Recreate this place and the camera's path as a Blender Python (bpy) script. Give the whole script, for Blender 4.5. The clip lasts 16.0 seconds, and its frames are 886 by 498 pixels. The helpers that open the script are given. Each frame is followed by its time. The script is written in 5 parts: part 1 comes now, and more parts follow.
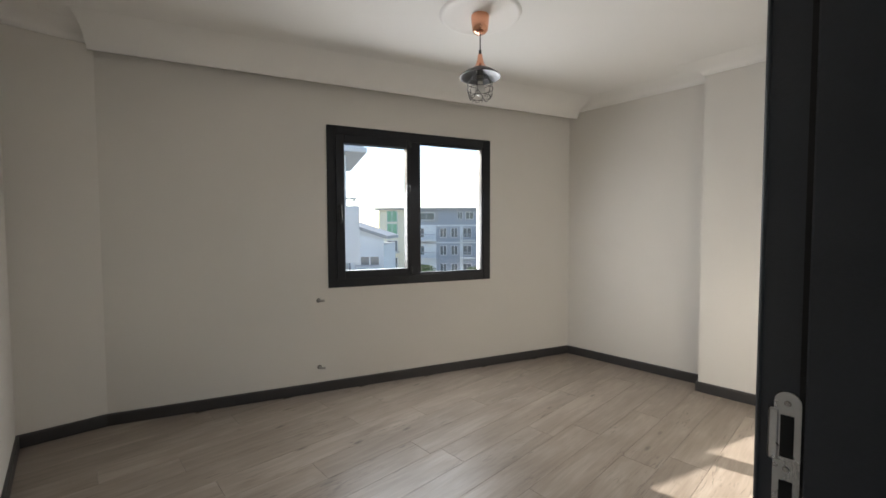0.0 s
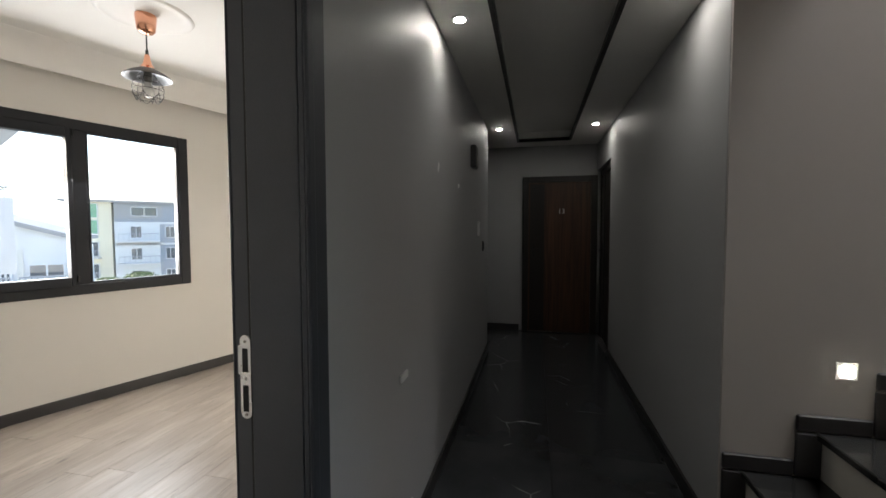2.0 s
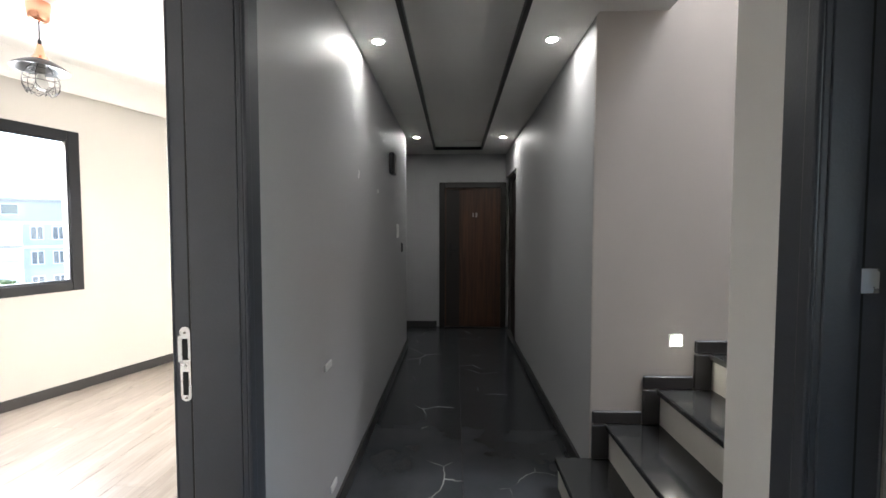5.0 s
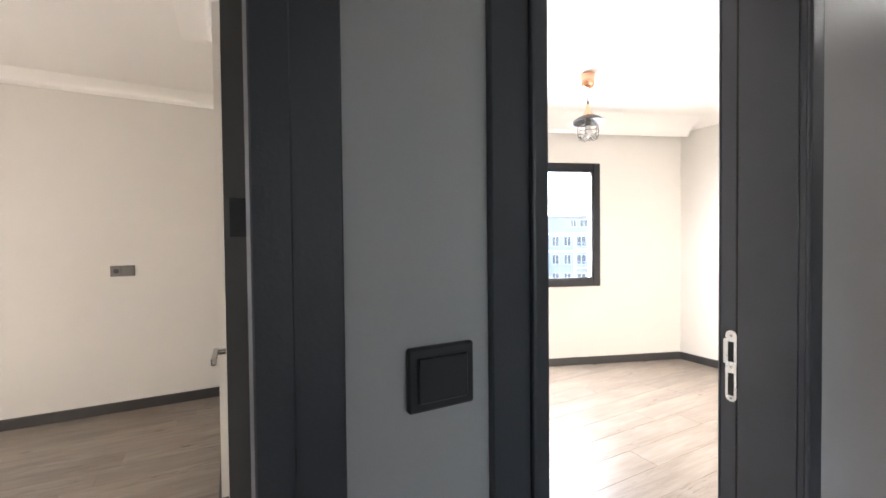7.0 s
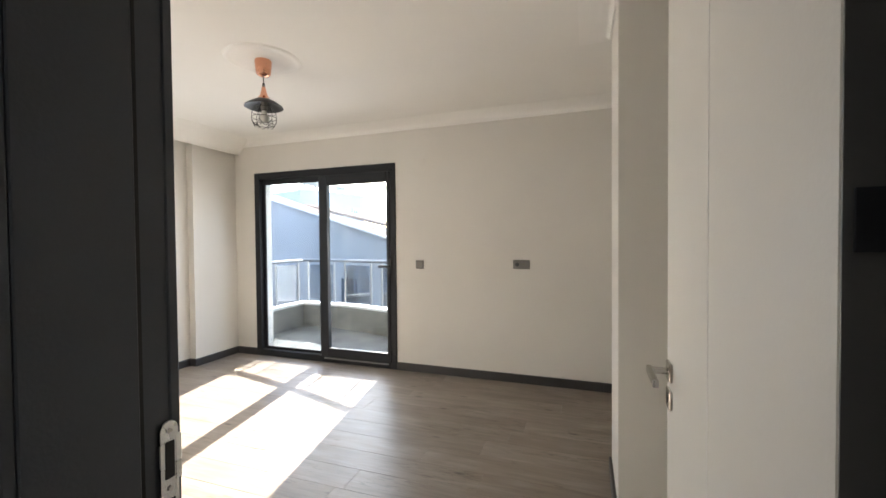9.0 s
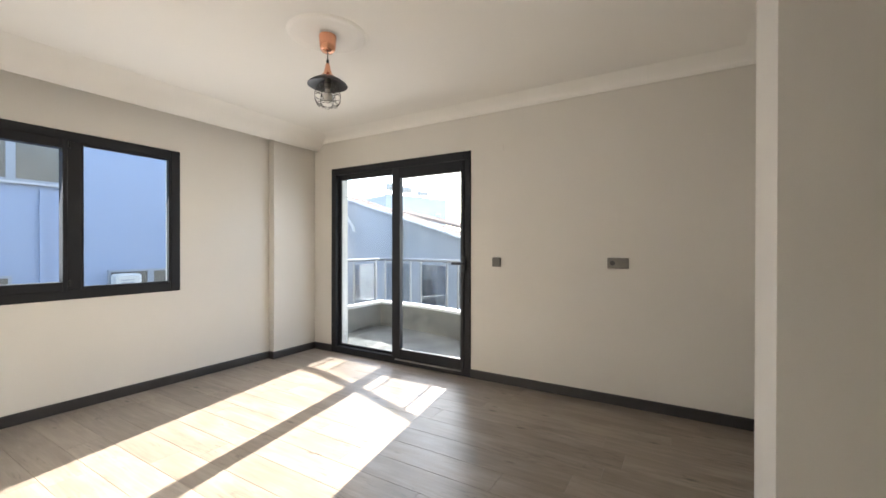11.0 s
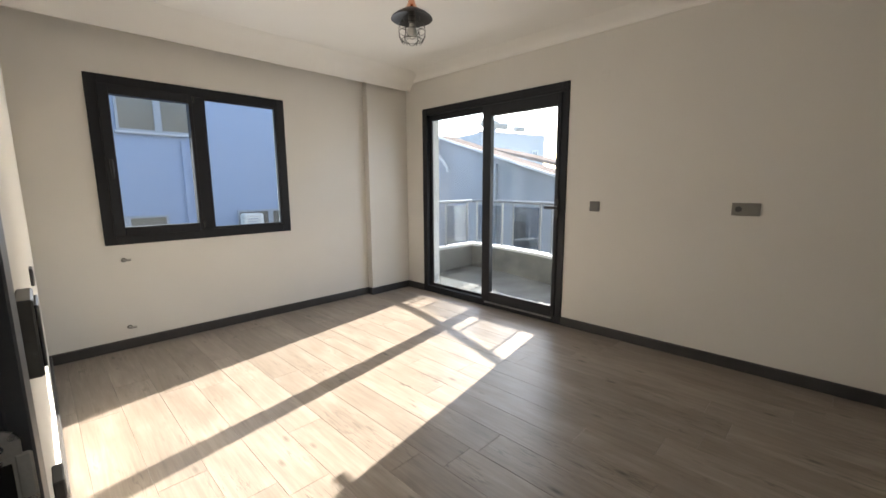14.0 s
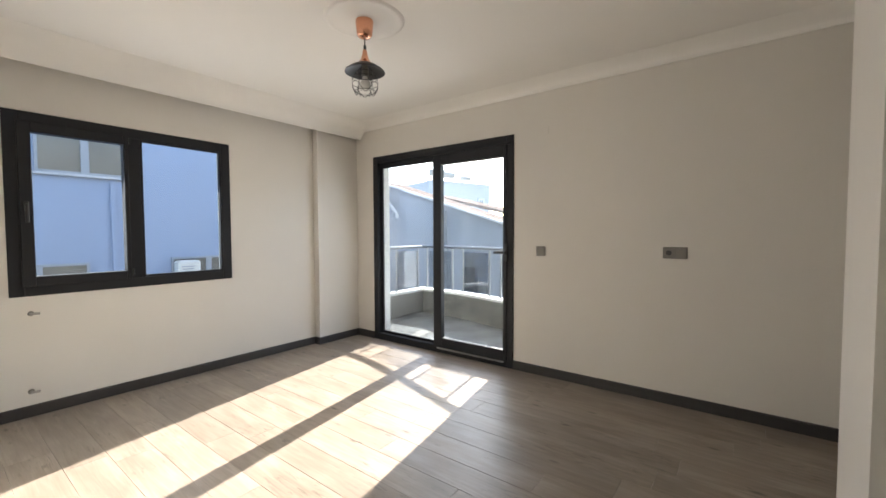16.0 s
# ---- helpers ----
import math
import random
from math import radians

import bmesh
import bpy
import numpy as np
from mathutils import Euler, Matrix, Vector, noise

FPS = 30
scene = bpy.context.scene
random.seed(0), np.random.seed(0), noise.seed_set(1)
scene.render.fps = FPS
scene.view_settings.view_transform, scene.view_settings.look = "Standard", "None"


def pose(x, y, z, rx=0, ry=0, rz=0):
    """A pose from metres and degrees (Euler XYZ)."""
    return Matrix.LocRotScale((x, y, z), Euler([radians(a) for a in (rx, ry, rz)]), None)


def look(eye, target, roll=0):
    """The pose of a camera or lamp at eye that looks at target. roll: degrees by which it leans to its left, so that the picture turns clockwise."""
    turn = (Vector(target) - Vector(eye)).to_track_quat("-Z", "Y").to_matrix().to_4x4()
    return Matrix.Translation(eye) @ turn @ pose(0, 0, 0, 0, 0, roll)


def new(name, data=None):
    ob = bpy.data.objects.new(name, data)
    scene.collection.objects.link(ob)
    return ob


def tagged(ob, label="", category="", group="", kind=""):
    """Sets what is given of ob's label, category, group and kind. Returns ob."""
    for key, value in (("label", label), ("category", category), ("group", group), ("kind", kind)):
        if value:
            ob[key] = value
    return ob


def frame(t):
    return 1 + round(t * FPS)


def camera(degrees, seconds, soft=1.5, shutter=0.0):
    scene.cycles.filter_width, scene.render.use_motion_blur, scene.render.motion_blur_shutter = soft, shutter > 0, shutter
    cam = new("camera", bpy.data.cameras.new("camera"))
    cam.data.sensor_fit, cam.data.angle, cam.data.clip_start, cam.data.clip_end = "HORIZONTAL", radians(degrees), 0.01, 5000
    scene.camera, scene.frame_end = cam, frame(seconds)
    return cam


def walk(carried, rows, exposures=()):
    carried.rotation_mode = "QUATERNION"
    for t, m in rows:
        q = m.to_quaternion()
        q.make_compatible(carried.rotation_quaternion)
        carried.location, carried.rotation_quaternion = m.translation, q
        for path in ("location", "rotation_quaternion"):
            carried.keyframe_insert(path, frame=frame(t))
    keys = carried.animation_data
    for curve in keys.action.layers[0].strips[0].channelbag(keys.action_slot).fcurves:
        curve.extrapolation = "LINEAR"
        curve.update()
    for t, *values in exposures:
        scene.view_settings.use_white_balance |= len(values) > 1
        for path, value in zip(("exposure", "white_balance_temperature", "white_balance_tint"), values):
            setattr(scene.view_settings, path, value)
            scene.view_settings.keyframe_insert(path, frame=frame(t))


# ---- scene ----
cam = camera(95.5, 16.0, soft=1.6)
PATH = [
    (0, (-0.323, 0.33, 1.293), (-1.78, 1.697, 1.207), -0.2),
    (0.5, (-0.166, 0.326, 1.347), (-1.579, 1.737, 1.248), 0.1),
    (1, (-0.044, 0.315, 1.35), (-1.233, 1.92, 1.253), -0.0),
    (1.5, (0.125, 0.29, 1.336), (-0.702, 2.108, 1.24), -0.1),
    (2, (0.265, 0.215, 1.325), (-0.182, 2.163, 1.23), -0.1),
    (2.5, (0.304, 0.153, 1.334), (0.175, 2.147, 1.243), 0.0),
    (3, (0.262, 0.046, 1.331), (0.343, 2.042, 1.241), 0.1),
    (3.2, (0.247, 0.012, 1.329), (0.356, 2.008, 1.24), 0.1),
    (5.5, (0.324, -0.023, 1.334), (0.083, 1.96, 1.248), -0.0),
    (6, (0.288, -0.136, 1.344), (-0.497, 1.702, 1.26), -0.2),
    (6.5, (0.244, -0.199, 1.348), (-1.082, 1.297, 1.273), -0.5),
    (7, (0.223, -0.206, 1.337), (-1.549, 0.721, 1.298), -0.6),
    (7.5, (0.219, -0.259, 1.319), (-1.762, 0.009, 1.28), -0.6),
    (7.7, (0.207, -0.257, 1.312), (-1.791, -0.188, 1.261), -0.9),
    (8, (0.177, -0.31, 1.316), (-1.813, -0.501, 1.268), -0.7),
    (8.5, (0.106, -0.371, 1.351), (-1.824, -0.893, 1.307), -0.6),
    (9, (0.018, -0.425, 1.359), (-1.868, -1.088, 1.317), -0.5),
    (9.2, (-0.027, -0.445, 1.353), (-1.894, -1.162, 1.31), -0.6),
    (11.3, (-0.405, -0.529, 1.246), (-2.095, -1.599, 1.206), -0.2),
    (11.5, (-0.427, -0.522, 1.258), (-2.101, -1.614, 1.18), -0.4),
    (12, (-0.437, -0.543, 1.258), (-2.073, -1.677, 1.07), -0.4),
    (12.5, (-0.436, -0.551, 1.247), (-2.03, -1.727, 0.967), -0.4),
    (13, (-0.426, -0.559, 1.268), (-1.988, -1.77, 0.957), -0.4),
    (13.5, (-0.458, -0.557, 1.281), (-1.943, -1.859, 0.97), -0.4),
    (14, (-0.458, -0.537, 1.291), (-1.866, -1.923, 0.982), -0.3),
    (14.5, (-0.49, -0.515, 1.302), (-1.892, -1.912, 1.014), -0.3),
    (15, (-0.468, -0.526, 1.315), (-1.912, -1.901, 1.159), -0.2),
    (15.5, (-0.476, -0.528, 1.301), (-1.984, -1.839, 1.218), -0.2),
    (16, (-0.443, -0.556, 1.283), (-2.033, -1.766, 1.2), -0.2),
]
EXPOSURES = [(0.0, 1.65, 6500, 10), (0.5, 2.05, 6550, 10), (1.0, 2.2, 6600, 10), (1.5, 2.2, 6600, 10), (2.0, 2.4, 6600, 10), (2.5, 3.0, 6500, 10), (3.0, 3.7, 6250, 10), (5.5, 3.75, 6300, 12), (6.0, 3.1, 6400, 15),
             (7.0, 3.75, 6450, 15), (7.5, 3.4, 6200, 11), (8.0, 3.2, 6200, 10), (8.5, 3.24, 6200, 10), (9.0, 3.13, 6450, 10), (11.5, 2.88, 6600, 10), (13.0, 2.55, 6700, 10), (14.5, 2.55, 6650, 10), (16.0, 2.74, 6600, 10)]
walk(cam, [(t, look(eye, target, roll)) for t, eye, target, roll in PATH], EXPOSURES)

# ---- daylight ----
SUN_ELEVATION, SUN_HEADING = radians(23.6), radians(10.2)   # the light travels towards +x and a little +y
world = bpy.data.worlds.new("world")
scene.world = world
world.use_nodes = True
wn = world.node_tree.nodes
sky = wn.new("ShaderNodeTexSky")
sky.sky_type = "NISHITA"
sky.sun_disc = False
sky.sun_elevation = SUN_ELEVATION
sky.sun_rotation = radians(270) - SUN_HEADING
world.node_tree.links.new(sky.outputs[0], wn["Background"].inputs[0])
wn["Background"].inputs[1].default_value = 0.13
sun_way = Vector((math.cos(SUN_ELEVATION) * math.cos(SUN_HEADING), math.cos(SUN_ELEVATION) * math.sin(SUN_HEADING), -math.sin(SUN_ELEVATION)))
sun = new("sun", bpy.data.lights.new("sun", "SUN"))
sun.data.energy, sun.data.angle, sun.data.color = 5.0, radians(0.5), (1.0, 0.95, 0.87)
sun.matrix_world = look((0, 0, 30), Vector((0, 0, 30)) + sun_way)


def daylight_lamp(at, w, h, power):
    """An added area lamp that strengthens the sky's light through one opening."""
    a = new("daylight_fill", bpy.data.lights.new("daylight_fill", "AREA"))
    a.data.shape, a.data.size, a.data.size_y, a.data.energy, a.data.color = "RECTANGLE", w, h, power, (0.96, 0.97, 1.0)
    a.matrix_basis = at


# each faces into its room from the outer side of the opening
daylight_lamp(pose(-3.159, 2.607, 1.5, -62, 0, 70.8), 1.3, 1.1, 16)
daylight_lamp(pose(-1.56, -4.625, 1.5, -68, 0, 180), 1.3, 1.1, 2.2)
daylight_lamp(pose(-3.93, -3.22, 1.15, -68, 0, 90), 1.6, 1.9, 2.4)
# the stair's skylight is unseen, assumed so that this lamp can light the steps
daylight_lamp(pose(3.3, 1.54, 5.15), 2.2, 0.8, 17)
# the third room's daylight, from a window assumed out of view
daylight_lamp(pose(4.15, -0.4, 1.55, 90, 0, 90), 1.5, 1.2, 0.14)

# ---- materials ----
def material(name, color, rough=0.6, metal=0.0, vary=0.06, scale=3.0, grain=60.0, bump=0.08, specular=0.5, coat=0.0, island=0.0):
    """A surface with variation at two scales in colour and roughness, and a fine relief."""
    m = bpy.data.materials.new(name)
    m.use_nodes = True
    n, l = m.node_tree.nodes, m.node_tree.links
    b = n["Principled BSDF"]
    b.inputs["Metallic"].default_value = metal
    b.inputs["Specular IOR Level"].default_value = specular
    b.inputs["Coat Weight"].default_value = coat
    co = n.new("ShaderNodeTexCoord")
    big, fine = n.new("ShaderNodeTexNoise"), n.new("ShaderNodeTexNoise")
    big.inputs["Scale"].default_value, big.inputs["Detail"].default_value = scale, 5
    fine.inputs["Scale"].default_value, fine.inputs["Detail"].default_value = grain, 3
    for t in (big, fine):
        l.new(co.outputs["Object"], t.inputs["Vector"])
    mixed = n.new("ShaderNodeMath")
    mixed.operation = "MULTIPLY_ADD"
    mixed.inputs[1].default_value = 0.35
    l.new(fine.outputs["Fac"], mixed.inputs[0])
    l.new(big.outputs["Fac"], mixed.inputs[2])
    ramp = n.new("ShaderNodeValToRGB")
    ramp.color_ramp.elements[0].position, ramp.color_ramp.elements[1].position = 0.4, 0.95
    ramp.color_ramp.elements[0].color = (*[max(0.0, c * (1 - vary)) for c in color], 1)
    ramp.color_ramp.elements[1].color = (*[min(1.0, c * (1 + vary)) for c in color], 1)
    l.new(mixed.outputs[0], ramp.inputs[0])
    l.new(ramp.outputs[0], b.inputs["Base Color"])
    rr = n.new("ShaderNodeMapRange")
    rr.inputs["To Min"].default_value, rr.inputs["To Max"].default_value = max(0.03, rough - 0.08), min(1.0, rough + 0.08)
    l.new(big.outputs["Fac"], rr.inputs["Value"])
    l.new(rr.outputs[0], b.inputs["Roughness"])
    if bump:
        bp = n.new("ShaderNodeBump")
        bp.inputs["Strength"].default_value, bp.inputs["Distance"].default_value = bump, 0.01
        l.new(fine.outputs["Fac"], bp.inputs["Height"])
        l.new(bp.outputs[0], b.inputs["Normal"])
    return m


def laminate():
    """Greyish brown oak laminate: grain along y, knots, and a tone for each board."""
    m = bpy.data.materials.new("oak_laminate")
    m.use_nodes = True
    n, l = m.node_tree.nodes, m.node_tree.links
    b = n["Principled BSDF"]
    info, co = n.new("ShaderNodeObjectInfo"), n.new("ShaderNodeTexCoord")
    shift = n.new("ShaderNodeVectorMath")
    shift.operation = "MULTIPLY_ADD"
    spread = n.new("ShaderNodeVectorMath")
    spread.operation = "SCALE"
    spread.inputs[0].default_value = (7.3, 19.1, 3.7)
    l.new(info.outputs["Random"], spread.inputs["Scale"])
    l.new(co.outputs["Object"], shift.inputs[0])
    shift.inputs[1].default_value = (1, 1, 1)
    l.new(spread.outputs[0], shift.inputs[2])

    def stretched(sx, sy, detail, distort):
        mp, t = n.new("ShaderNodeMapping"), n.new("ShaderNodeTexNoise")
        mp.inputs["Scale"].default_value = (sx, sy, 1)
        t.inputs["Scale"].default_value, t.inputs["Detail"].default_value, t.inputs["Distortion"].default_value = 1.0, detail, distort
        l.new(shift.outputs[0], mp.inputs["Vector"])
        l.new(mp.outputs[0], t.inputs["Vector"])
        return t
    grain, figure, fine = stretched(22, 1.6, 6, 1.4), stretched(7, 2.4, 4, 0.5), stretched(150, 6, 4, 0.3)
    # knots
    mp, vo = n.new("ShaderNodeMapping"), n.new("ShaderNodeTexVoronoi")
    mp.inputs["Scale"].default_value = (7.5, 2.6, 1)
    vo.inputs["Scale"].default_value = 1.0
    l.new(shift.outputs[0], mp.inputs["Vector"])
    l.new(mp.outputs[0], vo.inputs["Vector"])
    knot = n.new("ShaderNodeMapRange")
    knot.inputs["From Min"].default_value, knot.inputs["From Max"].default_value = 0.02, 0.12
    knot.inputs["To Min"].default_value, knot.inputs["To Max"].default_value = 0.38, 1.0
    l.new(vo.outputs["Distance"], knot.inputs["Value"])
    ramp = n.new("ShaderNodeValToRGB")
    e = ramp.color_ramp.elements
    e[0].position, e[0].color = 0.3, (0.165, 0.136, 0.111, 1)
    e[1].position, e[1].color = 0.7, (0.345, 0.3, 0.254, 1)
    mid = e.new(0.5)
    mid.color = (0.247, 0.208, 0.173, 1)
    a = n.new("ShaderNodeMath")
    a.operation = "MULTIPLY_ADD"
    a.inputs[1].default_value, a.inputs[2].default_value = 0.36, 0.0
    l.new(grain.outputs["Fac"], a.inputs[0])
    a2 = n.new("ShaderNodeMath")
    a2.operation = "MULTIPLY_ADD"
    a2.inputs[1].default_value = 0.46
    l.new(figure.outputs["Fac"], a2.inputs[0])
    l.new(a.outputs[0], a2.inputs[2])
    a3 = n.new("ShaderNodeMath")
    a3.operation = "MULTIPLY_ADD"
    a3.inputs[1].default_value = 0.18
    l.new(fine.outputs["Fac"], a3.inputs[0])
    l.new(a2.outputs[0], a3.inputs[2])
    l.new(a3.outputs[0], ramp.inputs[0])
    # short dark cracks along the grain, in scattered places
    crack, where = stretched(48, 5.5, 3, 1.8), stretched(4.5, 2.0, 2, 0.4)
    mark, spot = n.new("ShaderNodeMapRange"), n.new("ShaderNodeMapRange")
    mark.inputs["From Min"].default_value, mark.inputs["From Max"].default_value = 0.56, 0.66
    spot.inputs["From Min"].default_value, spot.inputs["From Max"].default_value = 0.5, 0.64
    l.new(crack.outputs["Fac"], mark.inputs["Value"])
    l.new(where.outputs["Fac"], spot.inputs["Value"])
    dark = n.new("ShaderNodeMath")
    dark.operation = "MULTIPLY"
    l.new(mark.outputs[0], dark.inputs[0])
    l.new(spot.outputs[0], dark.inputs[1])
    fade = n.new("ShaderNodeMath")
    fade.operation = "MULTIPLY_ADD"
    fade.inputs[1].default_value, fade.inputs[2].default_value = -0.42, 1.0
    l.new(dark.outputs[0], fade.inputs[0])
    tone = n.new("ShaderNodeMapRange")
    tone.inputs["To Min"].default_value, tone.inputs["To Max"].default_value = 0.92, 1.07
    l.new(info.outputs["Random"], tone.inputs["Value"])
    both = n.new("ShaderNodeMath")
    both.operation = "MULTIPLY"
    l.new(tone.outputs[0], both.inputs[0])
    knots = n.new("ShaderNodeMath")
    knots.operation = "MULTIPLY"
    l.new(knot.outputs[0], knots.inputs[0])
    l.new(fade.outputs[0], knots.inputs[1])
    l.new(knots.outputs[0], both.inputs[1])
    hue = n.new("ShaderNodeHueSaturation")
    hue.inputs["Saturation"].default_value = 1.08
    l.new(ramp.outputs[0], hue.inputs["Color"])
    l.new(both.outputs[0], hue.inputs["Value"])
    l.new(hue.outputs[0], b.inputs["Base Color"])
    rr = n.new("ShaderNodeMapRange")
    rr.inputs["To Min"].default_value, rr.inputs["To Max"].default_value = 0.3, 0.46
    l.new(figure.outputs["Fac"], rr.inputs["Value"])
    l.new(rr.outputs[0], b.inputs["Roughness"])
    bp = n.new("ShaderNodeBump")
    bp.inputs["Strength"].default_value, bp.inputs["Distance"].default_value = 0.12, 0.004
    l.new(fine.outputs["Fac"], bp.inputs["Height"])
    l.new(bp.outputs[0], b.inputs["Normal"])
    return m


def marble(name, ground, vein, rough, veins=1.0):
    """Polished dark marble with thin wandering pale veins."""
    m = bpy.data.materials.new(name)
    m.use_nodes = True
    n, l = m.node_tree.nodes, m.node_tree.links
    b = n["Principled BSDF"]
    info, co = n.new("ShaderNodeObjectInfo"), n.new("ShaderNodeTexCoord")
    spread, add = n.new("ShaderNodeVectorMath"), n.new("ShaderNodeVectorMath")
    spread.operation, add.operation = "SCALE", "ADD"
    spread.inputs[0].default_value = (5.1, 8.7, 2.9)
    l.new(info.outputs["Random"], spread.inputs["Scale"])
    l.new(co.outputs["Object"], add.inputs[0])
    l.new(spread.outputs[0], add.inputs[1])
    warp, mixv = n.new("ShaderNodeTexNoise"), n.new("ShaderNodeVectorMath")
    warp.inputs["Scale"].default_value, warp.inputs["Detail"].default_value = 2.2, 4
    mixv.operation = "MULTIPLY_ADD"
    mixv.inputs[1].default_value = (0.2, 0.2, 0.2)
    l.new(add.outputs[0], warp.inputs["Vector"])
    l.new(warp.outputs["Color"], mixv.inputs[0])
    l.new(add.outputs[0], mixv.inputs[2])
    vo = n.new("ShaderNodeTexVoronoi")
    vo.feature = "DISTANCE_TO_EDGE"
    vo.inputs["Scale"].default_value = 1.9
    l.new(mixv.outputs[0], vo.inputs["Vector"])
    line = n.new("ShaderNodeMapRange")
    line.inputs["From Min"].default_value, line.inputs["From Max"].default_value = 0.0, 0.008
    line.inputs["To Min"].default_value, line.inputs["To Max"].default_value = 1.0, 0.0
    l.new(vo.outputs["Distance"], line.inputs["Value"])
    broken = n.new("ShaderNodeTexNoise")
    broken.inputs["Scale"].default_value, broken.inputs["Detail"].default_value = 3.1, 3
    l.new(add.outputs[0], broken.inputs["Vector"])
    gate = n.new("ShaderNodeMapRange")
    gate.inputs["From Min"].default_value, gate.inputs["From Max"].default_value = 0.53, 0.66
    gate.inputs["To Max"].default_value = veins
    l.new(broken.outputs["Fac"], gate.inputs["Value"])
    strength = n.new("ShaderNodeMath")
    strength.operation = "MULTIPLY"
    l.new(line.outputs[0], strength.inputs[0])
    l.new(gate.outputs[0], strength.inputs[1])
    cloud = n.new("ShaderNodeValToRGB")
    cloud.color_ramp.elements[0].position, cloud.color_ramp.elements[1].position = 0.35, 0.75
    cloud.color_ramp.elements[0].color = (*[c * 0.7 for c in ground], 1)
    cloud.color_ramp.elements[1].color = (*[c * 1.5 for c in ground], 1)
    l.new(warp.outputs["Fac"], cloud.inputs[0])
    mix = n.new("ShaderNodeMix")
    mix.data_type = "RGBA"
    mix.inputs[7].default_value = (*vein, 1)
    l.new(strength.outputs[0], mix.inputs[0])
    l.new(cloud.outputs[0], mix.inputs[6])
    l.new(mix.outputs[2], b.inputs["Base Color"])
    b.inputs["Roughness"].default_value = rough
    return m


def wood_door():
    m = material("walnut_door", (0.105, 0.05, 0.028), 0.42, vary=0.1, bump=0.02)
    n, l = m.node_tree.nodes, m.node_tree.links
    co, mp, t = n.new("ShaderNodeTexCoord"), n.new("ShaderNodeMapping"), n.new("ShaderNodeTexNoise")
    mp.inputs["Scale"].default_value = (22, 22, 1.2)
    t.inputs["Scale"].default_value, t.inputs["Detail"].default_value, t.inputs["Distortion"].default_value = 1, 5, 1
    l.new(co.outputs["Object"], mp.inputs[0])
    l.new(mp.outputs[0], t.inputs["Vector"])
    r = n.new("ShaderNodeValToRGB")
    r.color_ramp.elements[0].position, r.color_ramp.elements[0].color = 0.3, (0.035, 0.016, 0.01, 1)
    r.color_ramp.elements[1].position, r.color_ramp.elements[1].color = 0.75, (0.1, 0.048, 0.025, 1)
    l.new(t.outputs["Fac"], r.inputs[0])
    l.new(r.outputs[0], n["Principled BSDF"].inputs["Base Color"])
    return m


def glass(name, tint, gloss=1.0, soil=0.0):
    m = bpy.data.materials.new(name)
    m.use_nodes = True
    n, l = m.node_tree.nodes, m.node_tree.links
    n.remove(n["Principled BSDF"])
    tr, gl, mix, fr = n.new("ShaderNodeBsdfTransparent"), n.new("ShaderNodeBsdfGlossy"), n.new("ShaderNodeMixShader"), n.new("ShaderNodeFresnel")
    tr.inputs[0].default_value = (*tint, 1)
    gl.inputs["Roughness"].default_value = 0.02
    fr.inputs[0].default_value = 1.45
    sc = n.new("ShaderNodeMath")
    sc.operation = "MULTIPLY"
    sc.inputs[1].default_value = gloss
    l.new(fr.outputs[0], sc.inputs[0])
    l.new(sc.outputs[0], mix.inputs[0])
    l.new(tr.outputs[0], mix.inputs[1])
    l.new(gl.outputs[0], mix.inputs[2])
    last = mix
    if soil:
        df, noi, mr, mx = n.new("ShaderNodeBsdfDiffuse"), n.new("ShaderNodeTexNoise"), n.new("ShaderNodeMapRange"), n.new("ShaderNodeMixShader")
        df.inputs[0].default_value = (0.75, 0.75, 0.72, 1)
        noi.inputs["Scale"].default_value, noi.inputs["Detail"].default_value = 3.0, 6
        co, mp = n.new("ShaderNodeTexCoord"), n.new("ShaderNodeMapping")
        mp.inputs["Scale"].default_value = (2.5, 2.5, 0.5)
        l.new(co.outputs["Object"], mp.inputs[0])
        l.new(mp.outputs[0], noi.inputs["Vector"])
        mr.inputs["From Min"].default_value, mr.inputs["From Max"].default_value = 0.4, 0.8
        mr.inputs["To Min"].default_value, mr.inputs["To Max"].default_value = soil * 0.3, soil
        l.new(noi.outputs["Fac"], mr.inputs["Value"])
        l.new(mr.outputs[0], mx.inputs[0])
        l.new(mix.outputs[0], mx.inputs[1])
        l.new(df.outputs[0], mx.inputs[2])
        last = mx
    l.new(last.outputs[0], n["Material Output"].inputs[0])
    return m


def lamp_glow(name, color, strength):
    m = bpy.data.materials.new(name)
    m.use_nodes = True
    b = m.node_tree.nodes["Principled BSDF"]
    b.inputs["Base Color"].default_value = (*color, 1)
    b.inputs["Emission Color"].default_value = (*color, 1)
    b.inputs["Emission Strength"].default_value = strength
    return m


M_WALL = material("wall_paint", (0.66, 0.635, 0.59), 0.75, vary=0.03, scale=1.2, grain=220, bump=0.05, specular=0.3)
M_HALL = material("hall_paint", (0.41, 0.41, 0.413), 0.52, vary=0.04, scale=1.4, grain=200, bump=0.04)
M_CEIL = material("ceiling_paint", (0.78, 0.765, 0.73), 0.85, vary=0.02, scale=1.0, grain=200, bump=0.03, specular=0.2)
M_PLASTER = material("plaster_moulding", (0.8, 0.785, 0.75), 0.75, vary=0.02, scale=4, grain=150, bump=0.03, specular=0.3)
M_ANTH = material("anthracite_foil", (0.049, 0.053, 0.063), 0.45, vary=0.12, scale=6, grain=180, bump=0.06)
